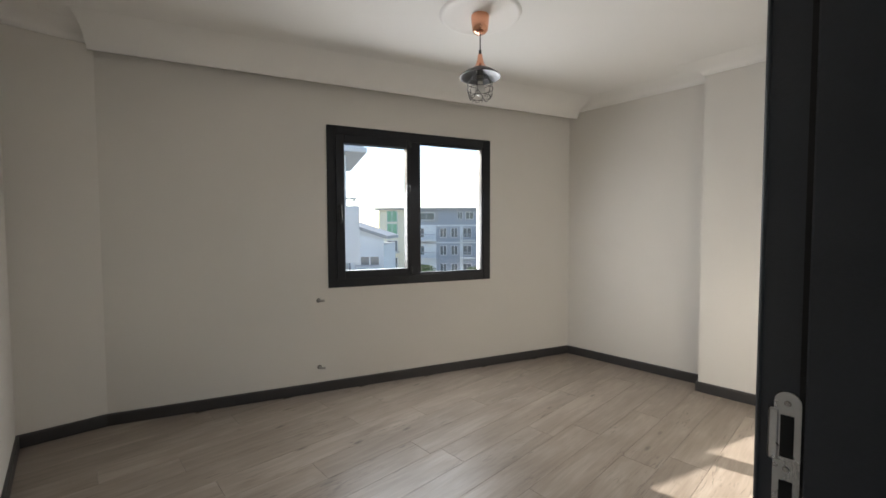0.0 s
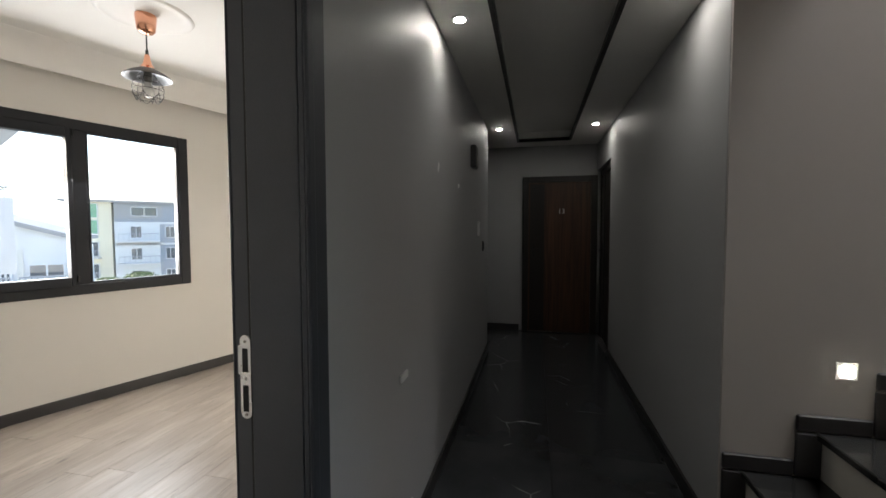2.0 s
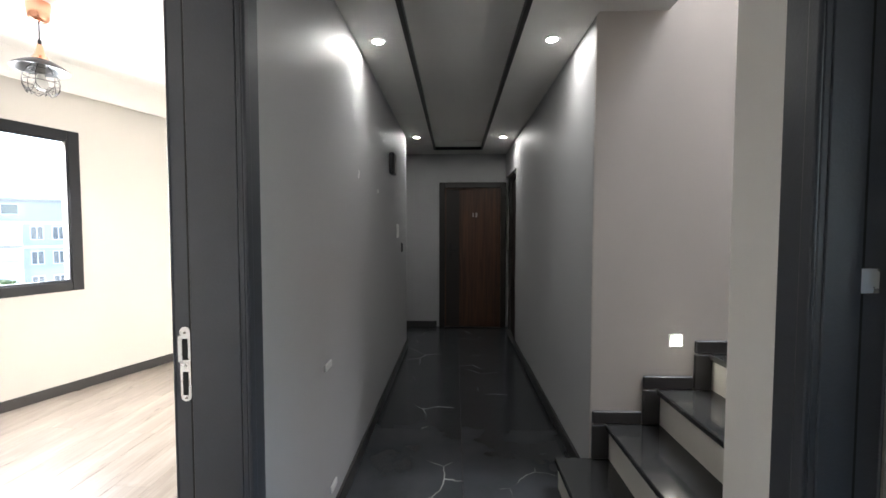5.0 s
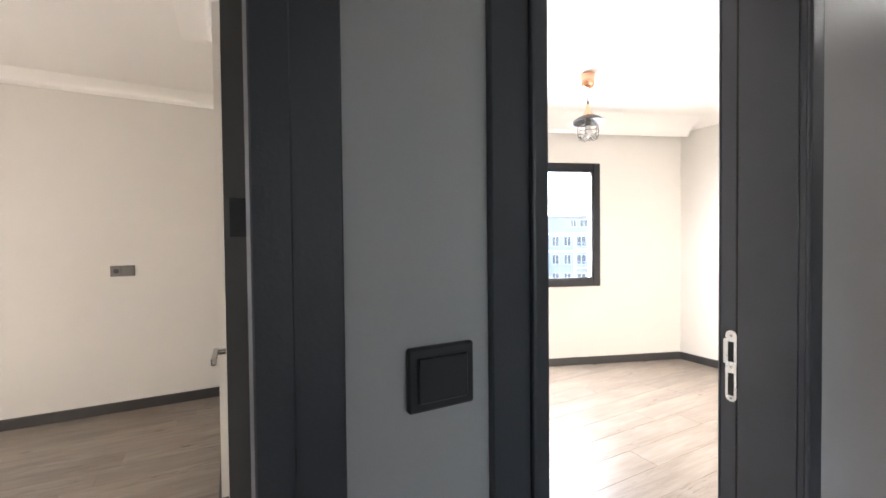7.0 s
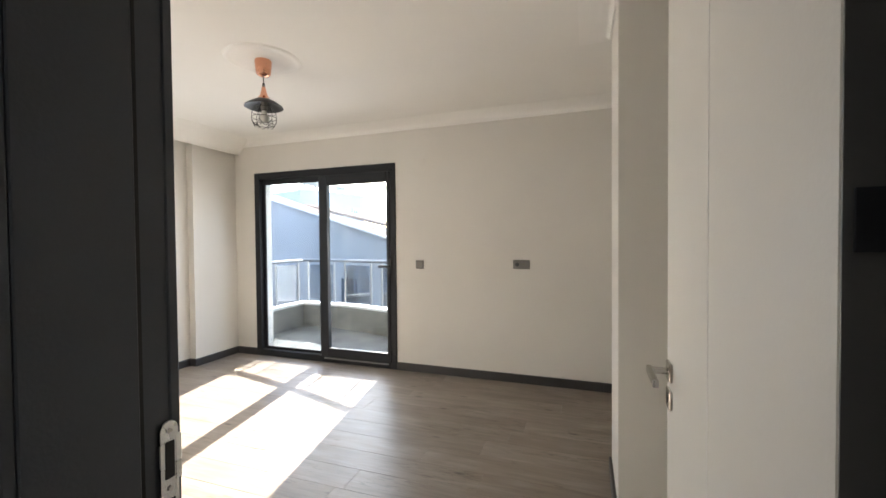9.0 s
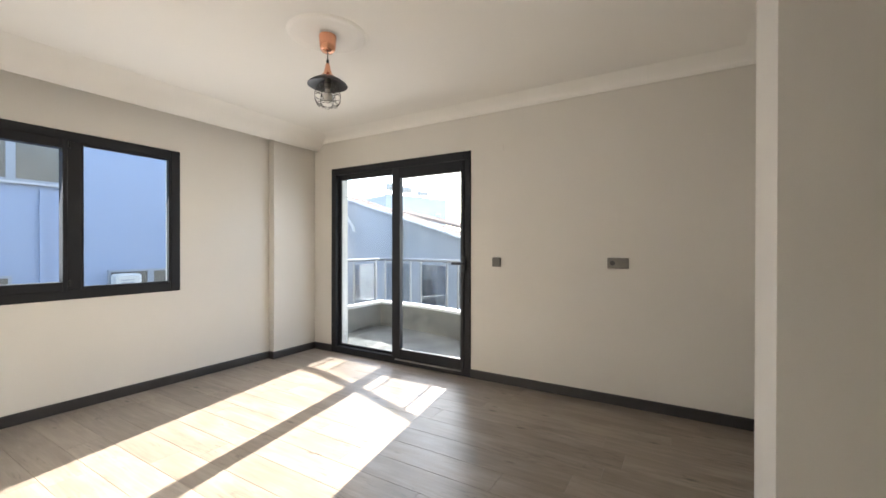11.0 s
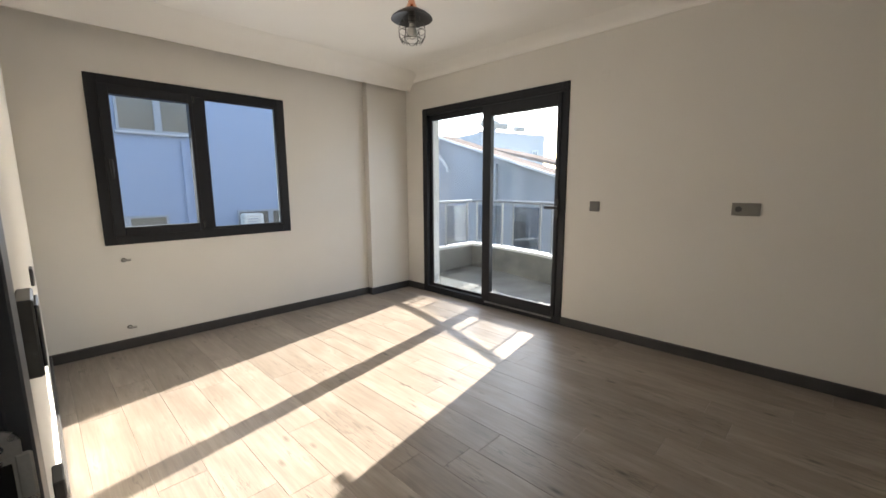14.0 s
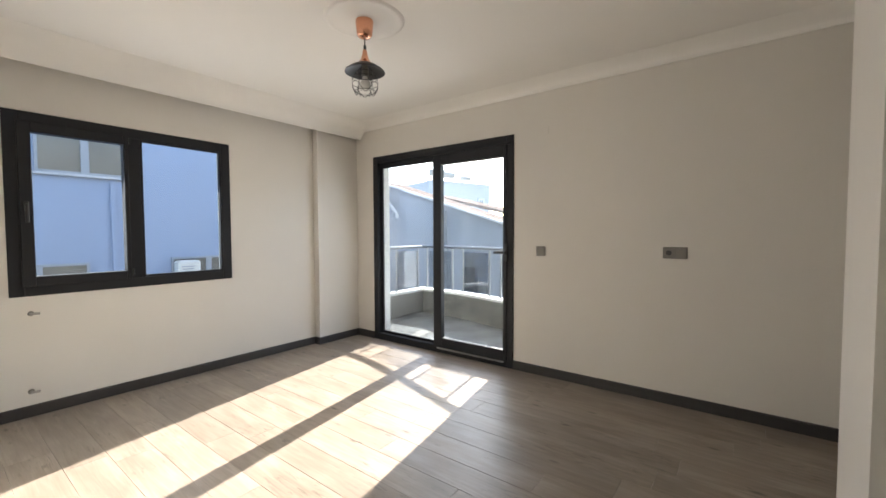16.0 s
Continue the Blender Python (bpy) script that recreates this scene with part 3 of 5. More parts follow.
# ---- doorways ----
def doorway(name, x_face, x_back, y0, y1, strike_at, label, z_strike=0.98, stops=(0.008, 0.008)):
    """Lined doorway in a wall across x: hall face x_face, room face x_back. strike_at: the jamb (y) with the strike plate. stops: how far the hall half of each jamb stands into the opening."""
    door = thing(name, label, "door frame", None, "structure")
    lo, hi = min(x_face, x_back), max(x_face, x_back)
    t = 0.006
    for y, s, stop in ((y0, 1, stops[0]), (y1, -1, stops[1])):
        bm = boxes(((lo - 0.003, min(y + s * 0.003, y - s * 0.03), 0.0), (hi + 0.003, max(y + s * 0.003, y - s * 0.03), DOOR_H - 0.003)), bevel=0.0015)
        # the rebate that the leaf shuts against
        rx0, rx1 = (lo + (0.045 if stop < 0.02 else 0.068), hi + 0.0) if x_back < x_face else (lo, hi - 0.05)
        if stop > 0.02:
            rx1 = hi + 0.0245
        box_into(bm, (rx0, min(y, y + s * stop), 0.0), (rx1, max(y, y + s * stop), DOOR_H - 0.014), 0.002)
        part("jamb", bm, M_ANTH, door)
        # rubber seal in the rebate's corner
        sx = rx0 - 0.006 if x_back < x_face else rx1
        part("seal", boxes(((sx, min(y, y + s * (stop - 0.003)), 0.0), (sx + 0.006, max(y, y + s * (stop - 0.003)), DOOR_H - 0.02))), M_GASKET, door)
    bm = boxes(((lo - 0.003, y0 - 0.03, DOOR_H - 0.003), (hi + 0.003, y1 + 0.03, DOOR_H + 0.03)), ((lo + 0.045 if x_back < x_face else lo, y0, DOOR_H - 0.014), (hi if x_back < x_face else hi - 0.05, y1, DOOR_H)))
    part("head", bm, M_ANTH, door)
    for face, d in ((hi, 1), (lo, -1)):
        lap = max(t, stops[1] - 0.002) if abs(face - x_face) < 0.01 else max(t, stops[1] - 0.016)
        outer = y1 - lap + CASE + t
        for a, b, z0, z1 in ((y0 - CASE, y0 + t, 0, DOOR_H + CASE), (y1 - lap, outer, 0, DOOR_H + CASE), (y0 + t, y1 - lap, DOOR_H - t, DOOR_H + CASE)):
            proud = 0.014 if abs(face - x_face) < 0.01 else 0.016 if name == "door_2" and a < y0 else 0.006
            bm = boxes(((min(face, face + d * proud), a, z0), (max(face, face + d * proud), b, z1)), bevel=0.002)
            if z0 == 0 and abs(face - x_face) < 0.01:   # a raised inner bead gives the casing its stepped look
                inner = (b - 0.03, b) if a < y0 else (a, a + 0.03)
                box_into(bm, (min(face + d * 0.013, face + d * 0.024), inner[0], z0), (max(face + d * 0.013, face + d * 0.024), inner[1], z1 - CASE), 0.005, 2)
            part("casing", bm, M_ANTH, door)
    if strike_at is not None:
        s = 1 if strike_at == y0 else -1
        px = lo + (0.028 if s < 0 else 0.006)
        bm = bmesh.new()
        y = strike_at + s * (0.0035 if s < 0 else 0.0072)
        # plate with rounded ends, a lip to the room, and two dark slots
        outline = []
        for k in range(9):
            a = math.pi * k / 8
            outline.append((px + 0.014 * math.cos(a), z_strike + 0.085 + 0.014 * math.sin(a)))
        for k in range(9):
            a = math.pi + math.pi * k / 8
            outline.append((px + 0.014 * math.cos(a), z_strike - 0.085 + 0.014 * math.sin(a)))
        f = bm.faces.new([bm.verts.new((x, y, z)) for x, z in outline])
        ext = bmesh.ops.extrude_face_region(bm, geom=[f])
        bmesh.ops.translate(bm, vec=(0, s * 0.003, 0), verts=[g for g in ext["geom"] if isinstance(g, bmesh.types.BMVert)])
        box_into(bm, (px - 0.02, min(y, y + s * 0.004), z_strike + 0.005), (px - 0.008, max(y, y + s * 0.004), z_strike + 0.075), 0.002)
        bmesh.ops.recalc_face_normals(bm, faces=bm.faces)
        plate = part("strike_plate", bm, M_STEEL, door, "brushed steel strike plate with two slots")
        for z0, z1 in ((0.012, 0.068), (-0.082, -0.02)):
            part("slot", boxes(((px - 0.007, min(y + s * 0.002, y + s * 0.0042), z_strike + z0), (px + 0.007, max(y + s * 0.002, y + s * 0.0042), z_strike + z1))), M_GASKET, plate)
        for z in (0.084, -0.004, -0.09):
            bm = bmesh.new()
            bmesh.ops.create_cone(bm, cap_ends=True, segments=10, radius1=0.004, radius2=0.003, depth=0.002, matrix=pose(px, y + s * 0.0042, z_strike + z, 90))
            part("screw", bm, M_CHROME, plate)
    return door


doorway("door_1", XL + 0.004, XLI, *DOOR_A, DOOR_A[1], "anthracite lined doorway into the window room", 0.982)
doorway("door_2", XL + 0.004, XLI, *DOOR_B, DOOR_B[0], "anthracite lined doorway into the balcony room", 0.99, (0.008, 0.04))
doorway("door_3", XR, XR + 0.12, *DOOR_C, None, "anthracite lined doorway beside the stair")


def lever_into(owner, x, y, z, side, reach):
    """Square rosettes and a lever on a leaf's face at y; side: the way out of the face; reach: the lever's way along x."""
    rose = part("rosette", boxes(((x - 0.026, min(y, y + side * 0.009), z - 0.026), (x + 0.026, max(y, y + side * 0.009), z + 0.026)), bevel=0.003), M_CHROME, owner)
    bm = bmesh.new()
    bmesh.ops.create_cone(bm, cap_ends=True, segments=16, radius1=0.009, radius2=0.009, depth=0.05, matrix=pose(x, y + side * 0.03, z, 90))
    box_into(bm, (min(x - reach * 0.012, x + reach * 0.12), min(y + side * 0.045, y + side * 0.06), z - 0.011), (max(x - reach * 0.012, x + reach * 0.12), max(y + side * 0.045, y + side * 0.06), z + 0.011), 0.004, 2)
    part("lever", bm, M_CHROME, owner, "satin chrome lever")
    lock = part("keyhole_rosette", boxes(((x - 0.026, min(y, y + side * 0.009), z - 0.1), (x + 0.026, max(y, y + side * 0.009), z - 0.048)), bevel=0.003), M_CHROME, owner)
    part("keyhole", boxes(((x - 0.003, min(y + side * 0.008, y + side * 0.0105), z - 0.084), (x + 0.003, max(y + side * 0.008, y + side * 0.0105), z - 0.064))), M_GASKET, lock)


def open_leaf(name, at, way, length, label, lever=True):
    """A leaf standing open: its hinge edge at the origin, its seen face at y = 0, its body behind that."""
    leaf = thing(name, label, "door", at)
    a, b = sorted((0, way * length))
    part("leaf", boxes(((a, 0, 0.008), (b, 0.04, DOOR_H - 0.02)), bevel=0.002), M_DOORWHITE, leaf)
    part("edge_band", boxes(((min(0, -way * 0.002), 0.001, 0.01), (max(0, -way * 0.002), 0.039, DOOR_H - 0.022))), M_SOCKET if lever else M_PIPE, leaf, "dark grey edge band" if lever else "grey edge band")
    gx = way * length * 0.5
    part("groove", boxes(((gx - 0.0018, -0.0008, 0.25), (gx + 0.0018, 0.001, DOOR_H - 0.15))), M_PLASTER, leaf)
    if lever:
        lever_into(leaf, way * (length - 0.055), 0.0, 1.0, -1, -way)
    dark = M_SWITCH if lever else M_STEEL
    for z in (0.28, 1.345, 1.86):
        bm = bmesh.new()
        for lo, hi in ((-0.056, -0.001), (0.001, 0.056)):
            bmesh.ops.create_cone(bm, cap_ends=True, segments=14, radius1=0.005, radius2=0.005, depth=hi - lo, matrix=pose(-way * 0.006, 0.049, z + (lo + hi) / 2))
        bmesh.ops.create_uvsphere(bm, u_segments=10, v_segments=6, radius=0.005, matrix=pose(-way * 0.006, 0.049, z + 0.057))
        hinge = part("hinge", bm, M_RAIL if lever else M_STEEL, leaf, "", True)
        part("hinge_plate", boxes(((min(-way * 0.002, -way * 0.005), 0.008, z + 0.001), (max(-way * 0.002, -way * 0.005), 0.047, z + 0.056)), bevel=0.0006), dark, hinge)
    return leaf


open_leaf("interior_door", pose(-0.424, -0.217, 0, 0, 0, -0.9), -1, 0.835, "white flat interior door leaf standing wide open")
open_leaf("interior_door", pose(XR + 0.128, 0.73, 0), 1, 0.80, "white interior door leaf standing open beside the stair", False)
part("hinge_plate", boxes(((-0.413, DOOR_B[1] - 0.0065, 1.29), (-0.383, DOOR_B[1] - 0.003, 1.345)), bevel=0.0006), M_STEEL, bpy.data.objects["door_2"], "steel hinge leaf on the jamb")
part("hinge_plate", boxes(((1.062, DOOR_C[1] - 0.006, 1.215), (1.116, DOOR_C[1] - 0.002, 1.262)), bevel=0.0006), M_STEEL, bpy.data.objects["door_3"], "steel hinge leaf on the jamb")


# ---- windows and balcony door ----
def window(name, at, w, h, label):
    """Two lights seen from inside: x to the right, y outwards. The first light opens."""
    win = thing(name, label, "window", at, "structure")
    d0, d1 = -0.012, 0.07
    f = 0.078
    m0, m1 = w * 0.455, w * 0.52
    frame_box = lambda x0, x1, z0, z1, y0=d0, y1=d1, bv=0.004: boxes(((x0, y0, z0), (x1, y1, z1)), bevel=bv)
    for args in ((0, f, 0, h), (w - f, w, 0, h), (f, w - f, 0, f), (f, w - f, h - f, h)):
        part("window_frame", frame_box(*args), M_FRAME, win)
    part("mullion", frame_box(m0, m1, f, h - f, d0 + 0.002), M_FRAME, win)
    s = 0.058
    sash = part("sash", boxes(((f - 0.012, d0 - 0.012, f - 0.012), (f + s, d1 - 0.01, h - f + 0.012)), ((m0 - s * 0.3, d0 - 0.012, f - 0.012), (m0 + 0.012, d1 - 0.01, h - f + 0.012)),
                              ((f + s, d0 - 0.012, f - 0.012), (m0 - s * 0.3, d1 - 0.01, f + s)), ((f + s, d0 - 0.012, h - f - s), (m0 - s * 0.3, d1 - 0.01, h - f + 0.012)), bevel=0.004), M_FRAME, win)
    p = part("pane", boxes(((f + s - 0.004, 0.025, f + s - 0.004), (m0 - s * 0.3 + 0.004, 0.031, h - f - s + 0.004))), M_GLASS, sash)
    q = part("pane", boxes(((m1 - 0.004, 0.025, f - 0.004), (w - f + 0.004, 0.031, h - f + 0.004))), M_GLASS, win)
    for ob in (p, q):
        ob.visible_shadow = False
    bead = boxes(((m1, d0 + 0.006, f), (m1 + 0.016, 0.024, h - f)), ((w - f - 0.016, d0 + 0.006, f), (w - f, 0.024, h - f)),
                 ((m1 + 0.016, d0 + 0.006, f), (w - f - 0.016, 0.024, f + 0.016)), ((m1 + 0.016, d0 + 0.006, h - f - 0.016), (w - f - 0.016, 0.024, h - f)), bevel=0.002)
    part("glazing_bead", bead, M_FRAME, win)
    bm = boxes(((f + 0.012, d0 - 0.03, h * 0.46), (f + 0.034, d0 - 0.01, h * 0.46 + 0.07)), bevel=0.003)
    box_into(bm, (f + 0.014, d0 - 0.05, h * 0.46 - 0.075), (f + 0.032, d0 - 0.03, h * 0.46 + 0.055), 0.005, 2)
    part("handle", bm, M_BLACKMETAL, sash, "black lever handle")
    for z in (f + 0.02, h - f - 0.05):
        part("hinge_pin", boxes(((m0 + 0.016, d0 - 0.018, z), (m0 + 0.028, d0 + 0.004, z + 0.05)), bevel=0.003), M_BLACKMETAL, win)
    # outer sill
    part("window_sill", boxes(((-0.03, 0.072, -0.03), (w + 0.03, OUT + 0.04, 0.0)), bevel=0.004), M_CAP, win)
    return win


window("window_1", pose(SKEW_A.x + SKEW_DIR.x * WINA_0, SKEW_A.y + SKEW_DIR.y * WINA_0, WINA_Z0, 0, 0, SKEW_ANGLE), WINA_W, WINA_Z1 - WINA_Z0, "anthracite two-light window with the town outside")
window("window_2", pose(WINB[0], YW, WINB[2], 0, 0, 180), WINB[0] - WINB[1], WINB[3] - WINB[2], "anthracite two-light window facing a blue house")


def balcony_door(at, w, h):
    win = thing("window_3", "anthracite sliding balcony door with two tall panes", "balcony door", at, "structure")
    d0, d1, f = -0.014, 0.09, 0.075
    for x0, x1, z0, z1 in ((0, f, 0, h), (w - f, w, 0, h), (f, w - f, 0, 0.075), (f, w - f, h - f, h)):
        part("window_frame", boxes(((x0, d0, z0), (x1, d1, z1)), bevel=0.004), M_FRAME, win)
    def panel(name, a, b, z0, z1, glass_x, glass_z, y0, y1):
        (ga, gb), (gz0, gz1) = glass_x, glass_z
        sash = part(name, boxes(((a, y0, z0), (ga, y1, z1)), ((gb, y0, z0), (b, y1, z1)), ((ga, y0, z0), (gb, y1, gz0)), ((ga, y0, gz1), (gb, y1, z1)), bevel=0.004), M_FRAME, win)
        p = part("pane", boxes(((ga - 0.004, (y0 + y1) / 2, gz0 - 0.004), (gb + 0.004, (y0 + y1) / 2 + 0.006, gz1 + 0.004))), M_DOORGLASS, sash)
        p.visible_shadow = False
        return sash
    panel("fixed_sash", f - 0.01, 0.955, 0.07, h - f + 0.01, (0.115, 0.876), (0.105, 2.04), 0.036, 0.056)
    slide = panel("sliding_sash", 0.93, w - f + 0.012, 0.07, h - f - 0.01, (1.03, 1.763), (0.165, 1.985), -0.026, 0.034)
    bm = boxes(((1.782, -0.045, 1.01), (1.82, -0.026, 1.17)), bevel=0.004)
    box_into(bm, (1.685, -0.072, 1.078), (1.815, -0.052, 1.106), 0.005, 2)
    box_into(bm, (1.79, -0.056, 1.08), (1.812, -0.04, 1.104))
    part("handle", bm, M_BLACKMETAL, slide, "black lever handle")
    part("track", boxes(((0.97, -0.03, 0.044), (w - f - 0.02, -0.016, 0.058))), M_RAIL, win, "bright metal track")
    part("top_rail", boxes(((0.9, -0.034, h - f - 0.012), (w - 0.03, -0.0145, h - f + 0.016)), bevel=0.003), M_FRAME, win)
    return win


balcony_door(pose(XO, BALC[0], 0, 0, 0, 90), BALC[1] - BALC[0], BALC[2])

# ---- balcony ----
RAIL = [(-4.08, -4.88), (-5.57, -4.89), (-5.54, -4.14), (-5.36, -3.38), (-5.14, -2.7), (-4.93, -2.05), (-4.78, -1.5), (-4.08, -1.4)]
structure("balcony_floor", boxes(((-5.8, -5.08, -0.35), (XO - OUT, -1.3, -0.03))), M_CONCRETE, "bare weathered concrete balcony slab", "balcony floor")
structure("balcony_ceiling", boxes(((-5.0, -5.05, CEIL + 0.26), (XO - OUT - 0.012, -1.45, CEIL + 0.45))), M_OUTWALL, "underside of the balcony above", "balcony slab")
parapet = thing("balcony_parapet", "low stained concrete parapet round the balcony", "parapet", None, "structure")
part("wall", sweep([(-0.07, -0.35), (0.07, -0.03), (0.07, 0.325), (-0.07, 0.325)], RAIL), M_CONCRETE, parapet)
part("cap", sweep([(-0.09, 0.325), (0.09, 0.325), (0.09, 0.36), (-0.09, 0.36)], RAIL), M_CAP, parapet, "white painted cap")
railing = thing("balcony_railing", "steel balcony railing with smoked glass panels", "railing")
bm = bmesh.new()
tube_into(bm, [(x, y, 1.05) for x, y in RAIL], 0.024, 12)
part("handrail", bm, M_RAIL, railing, smooth=True)
for a, b in zip(RAIL, RAIL[1:]):
    va, vb = Vector(a), Vector(b)
    n = 2 if (vb - va).length > 0.9 else 1
    for i in range(n):
        p, q = va.lerp(vb, i / n), va.lerp(vb, (i + 1) / n)
        d = (q - p).normalized()
        for e in (p + d * 0.11, q - d * 0.11):
            bm = bmesh.new()
            tube_into(bm, [(e.x, e.y, 0.35), (e.x, e.y, 1.045)], 0.014, 8)
            part("post", bm, M_RAIL, railing, smooth=True)
        nrm = Vector((-d.y, d.x)) * 0.004
        g0, g1 = p + d * 0.14, q - d * 0.14
        bm = bmesh.new()
        vs = [bm.verts.new((v.x, v.y, z)) for z in (0.4, 0.985) for v in (g0 + nrm, g1 + nrm, g1 - nrm, g0 - nrm)]
        for idx in ((0, 1, 2, 3), (7, 6, 5, 4), (0, 4, 5, 1), (1, 5, 6, 2), (2, 6, 7, 3), (3, 7, 4, 0)):
            bm.faces.new([vs[j] for j in idx])
        part("glass_panel", bm, M_RAILGLASS, railing)


# ---- stair ----
STEP_Z, RISE, RUN, NOSE1 = 0.163, 0.184, 0.254, 0.833
stair = thing("staircase", "stair with dark granite treads and cream risers", "stairs", None, "structure")
for k in range(13):
    x, z = NOSE1 + RUN * k, STEP_Z + RISE * k
    part("tread", boxes(((x, 1.031, z - 0.03), (x + RUN + 0.03, 2.044, z)), bevel=0.004), M_TREAD, stair)
    part("riser", boxes(((x + 0.02, 1.031, z - RISE if k else -0.01), (x + 0.045, 2.044, z - 0.03))), M_RISER, stair)
    if k:
        part("skirting", boxes(((x - 0.068, 2.03, z - RISE + 0.002), (x + 0.019, 2.046, z - 0.004)), bevel=0.004), M_BASE, stair, "black stone stair skirting")
        part("skirting", boxes(((x - 0.068, 2.03, z + 0.001), (x + RUN - 0.072, 2.046, z + 0.068)), bevel=0.006), M_BASE, stair, "black stone stair skirting")
structure("stair_landing", boxes(((NOSE1 + RUN * 13, 1.031, 2.2), (5.0, 2.044, STEP_Z + RISE * 13))), M_TREAD, "dark granite landing", "landing")
light = thing("step_light", "small square lit step light in the stair wall", "light", None)
part("diffuser", boxes(((1.412, 2.036, 0.757), (1.458, 2.046, 0.801)), bevel=0.004), M_STEPLIGHT, light)
part("bezel", boxes(((1.4, 2.041, 0.746), (1.47, 2.0458, 0.812)), bevel=0.001), M_WHITEPL, light)

# ---- far doors of the hall ----
def flat_door(at, w, h, leaf_mat, label, number=""):
    door = thing("entrance_door", label, "door", at)
    f = 0.075
    for lo, hi in (((0, -0.03, 0), (f, 0.02, h)), ((w - f, -0.03, 0), (w, 0.02, h)), ((f, -0.03, h - f), (w - f, 0.02, h))):
        part("frame", boxes((lo, hi), bevel=0.006), M_DOORDARK, door)
    leaf = part("leaf", boxes(((f, -0.012, 0.01), (w - f, 0.02, h - f)), bevel=0.003), leaf_mat, door)
    part("dark_strip", boxes(((f + 0.02, -0.018, 0.02), (f + 0.2, -0.0115, h - f - 0.02)), bevel=0.002), M_DOORDARK, leaf)
    bm = boxes(((f + 0.05, -0.03, 0.98), (f + 0.09, -0.017, 1.16)), bevel=0.004)
    box_into(bm, (f + 0.06, -0.06, 1.06), (f + 0.18, -0.045, 1.08), 0.004)
    box_into(bm, (f + 0.06, -0.05, 1.06), (f + 0.08, -0.03, 1.08))
    part("handle", bm, M_BLACKMETAL, leaf)
    if number:
        cu = bpy.data.curves.new("door_number", "FONT")
        cu.body, cu.size, cu.extrude, cu.align_x = number, 0.085, 0.003, "CENTER"
        ob = new("door_number", cu)
        ob.parent = leaf
        ob.matrix_basis = pose(w * 0.53, -0.016, 1.53, 90)
        cu.materials.append(M_NUMBER)
        tagged(ob, "small silver number 13")
    return door


flat_door(pose(0.1, 5.555, 0), 0.915, 2.0, M_WALNUT, "walnut flat entrance door with the number 13", "13")
flat_door(pose(XR + 0.06, 5.53, 0, 0, 0, -90), 0.87, 2.055, M_DOORDARK, "dark flat entrance door in the hall side")


# ---- lamps ----
def pendant(at, label, lift=0.0):
    """lift: how much shorter than usual the cord is."""
    low = lambda profile, seg: lathe([(r, z + lift) for r, z in profile], seg)
    lamp = thing("pendant_lamp", label, "pendant lamp", at)
    part("canopy", lathe([(0.0, 0.0), (0.052, 0.0), (0.054, -0.01), (0.05, -0.05), (0.046, -0.085), (0.034, -0.1), (0.012, -0.106), (0.0, -0.106)], 32), M_COPPER, lamp, "polished copper canopy", True)
    bm = bmesh.new()
    tube_into(bm, [(0, 0, -0.1), (0, 0, -0.225 + lift)], 0.0035, 8)
    part("cord", bm, M_BLACKMETAL, lamp)
    part("ferrule", low([(0.0, -0.2), (0.008, -0.2), (0.009, -0.232), (0.0, -0.232)], 16), M_BLACKMETAL, lamp, "", True)
    part("neck", low([(0.0, -0.226), (0.012, -0.226), (0.016, -0.25), (0.024, -0.28), (0.042, -0.305), (0.06, -0.316), (0.058, -0.319), (0.0, -0.31)], 32), M_COPPER, lamp, "copper upper cone", True)
    part("shade", low([(0.056, -0.312), (0.085, -0.328), (0.118, -0.352), (0.122, -0.36), (0.117, -0.36), (0.083, -0.336), (0.03, -0.318), (0.0, -0.316)], 40), M_BLACKMETAL, lamp, "black metal dish shade", True)
    holder = part("socket", low([(0.0, -0.318), (0.02, -0.318), (0.021, -0.375), (0.016, -0.385), (0.0, -0.385)], 20), M_SOCKET, lamp, "", True)
    part("bulb", low([(0.0, -0.38), (0.014, -0.383), (0.018, -0.4), (0.03, -0.425), (0.031, -0.445), (0.02, -0.465), (0.0, -0.472)], 20), M_BULB, lamp, "", True)
    cage = part("cage", boxes(((-0.001, -0.001, lift - 0.345), (0.001, 0.001, lift - 0.344))), M_BLACKMETAL, lamp, "black wire cage")
    rings = [(r, z + lift) for r, z in ((0.05, -0.36), (0.075, -0.395), (0.078, -0.43), (0.062, -0.475))]
    for r, z in rings:
        bm = bmesh.new()
        tube_into(bm, [(r * math.cos(a), r * math.sin(a), z) for a in np.linspace(0, 2 * math.pi, 28, endpoint=False)], 0.0017, 6, True)
        part("wire_ring", bm, M_BLACKMETAL, cage)
    for k in range(6):
        a = math.pi * k / 3
        bm = bmesh.new()
        loop = [(0.03, -0.33), (0.06, -0.37), (0.078, -0.41), (0.075, -0.45), (0.058, -0.488), (0.042, -0.478)]
        tube_into(bm, [(r * math.cos(a), r * math.sin(a), z + lift) for r, z in loop], 0.0017, 6)
        b = a + math.pi / 6
        tube_into(bm, [(0.078 * math.cos(a + t) * (1 - 0.25 * math.sin(t * 3)), 0.078 * math.sin(a + t) * (1 - 0.25 * math.sin(t * 3)), lift - 0.45 - 0.04 * math.sin(t * 3)) for t in np.linspace(0, math.pi / 3, 9)], 0.0017, 6)
        part("wire", bm, M_BLACKMETAL, cage)
    return lamp


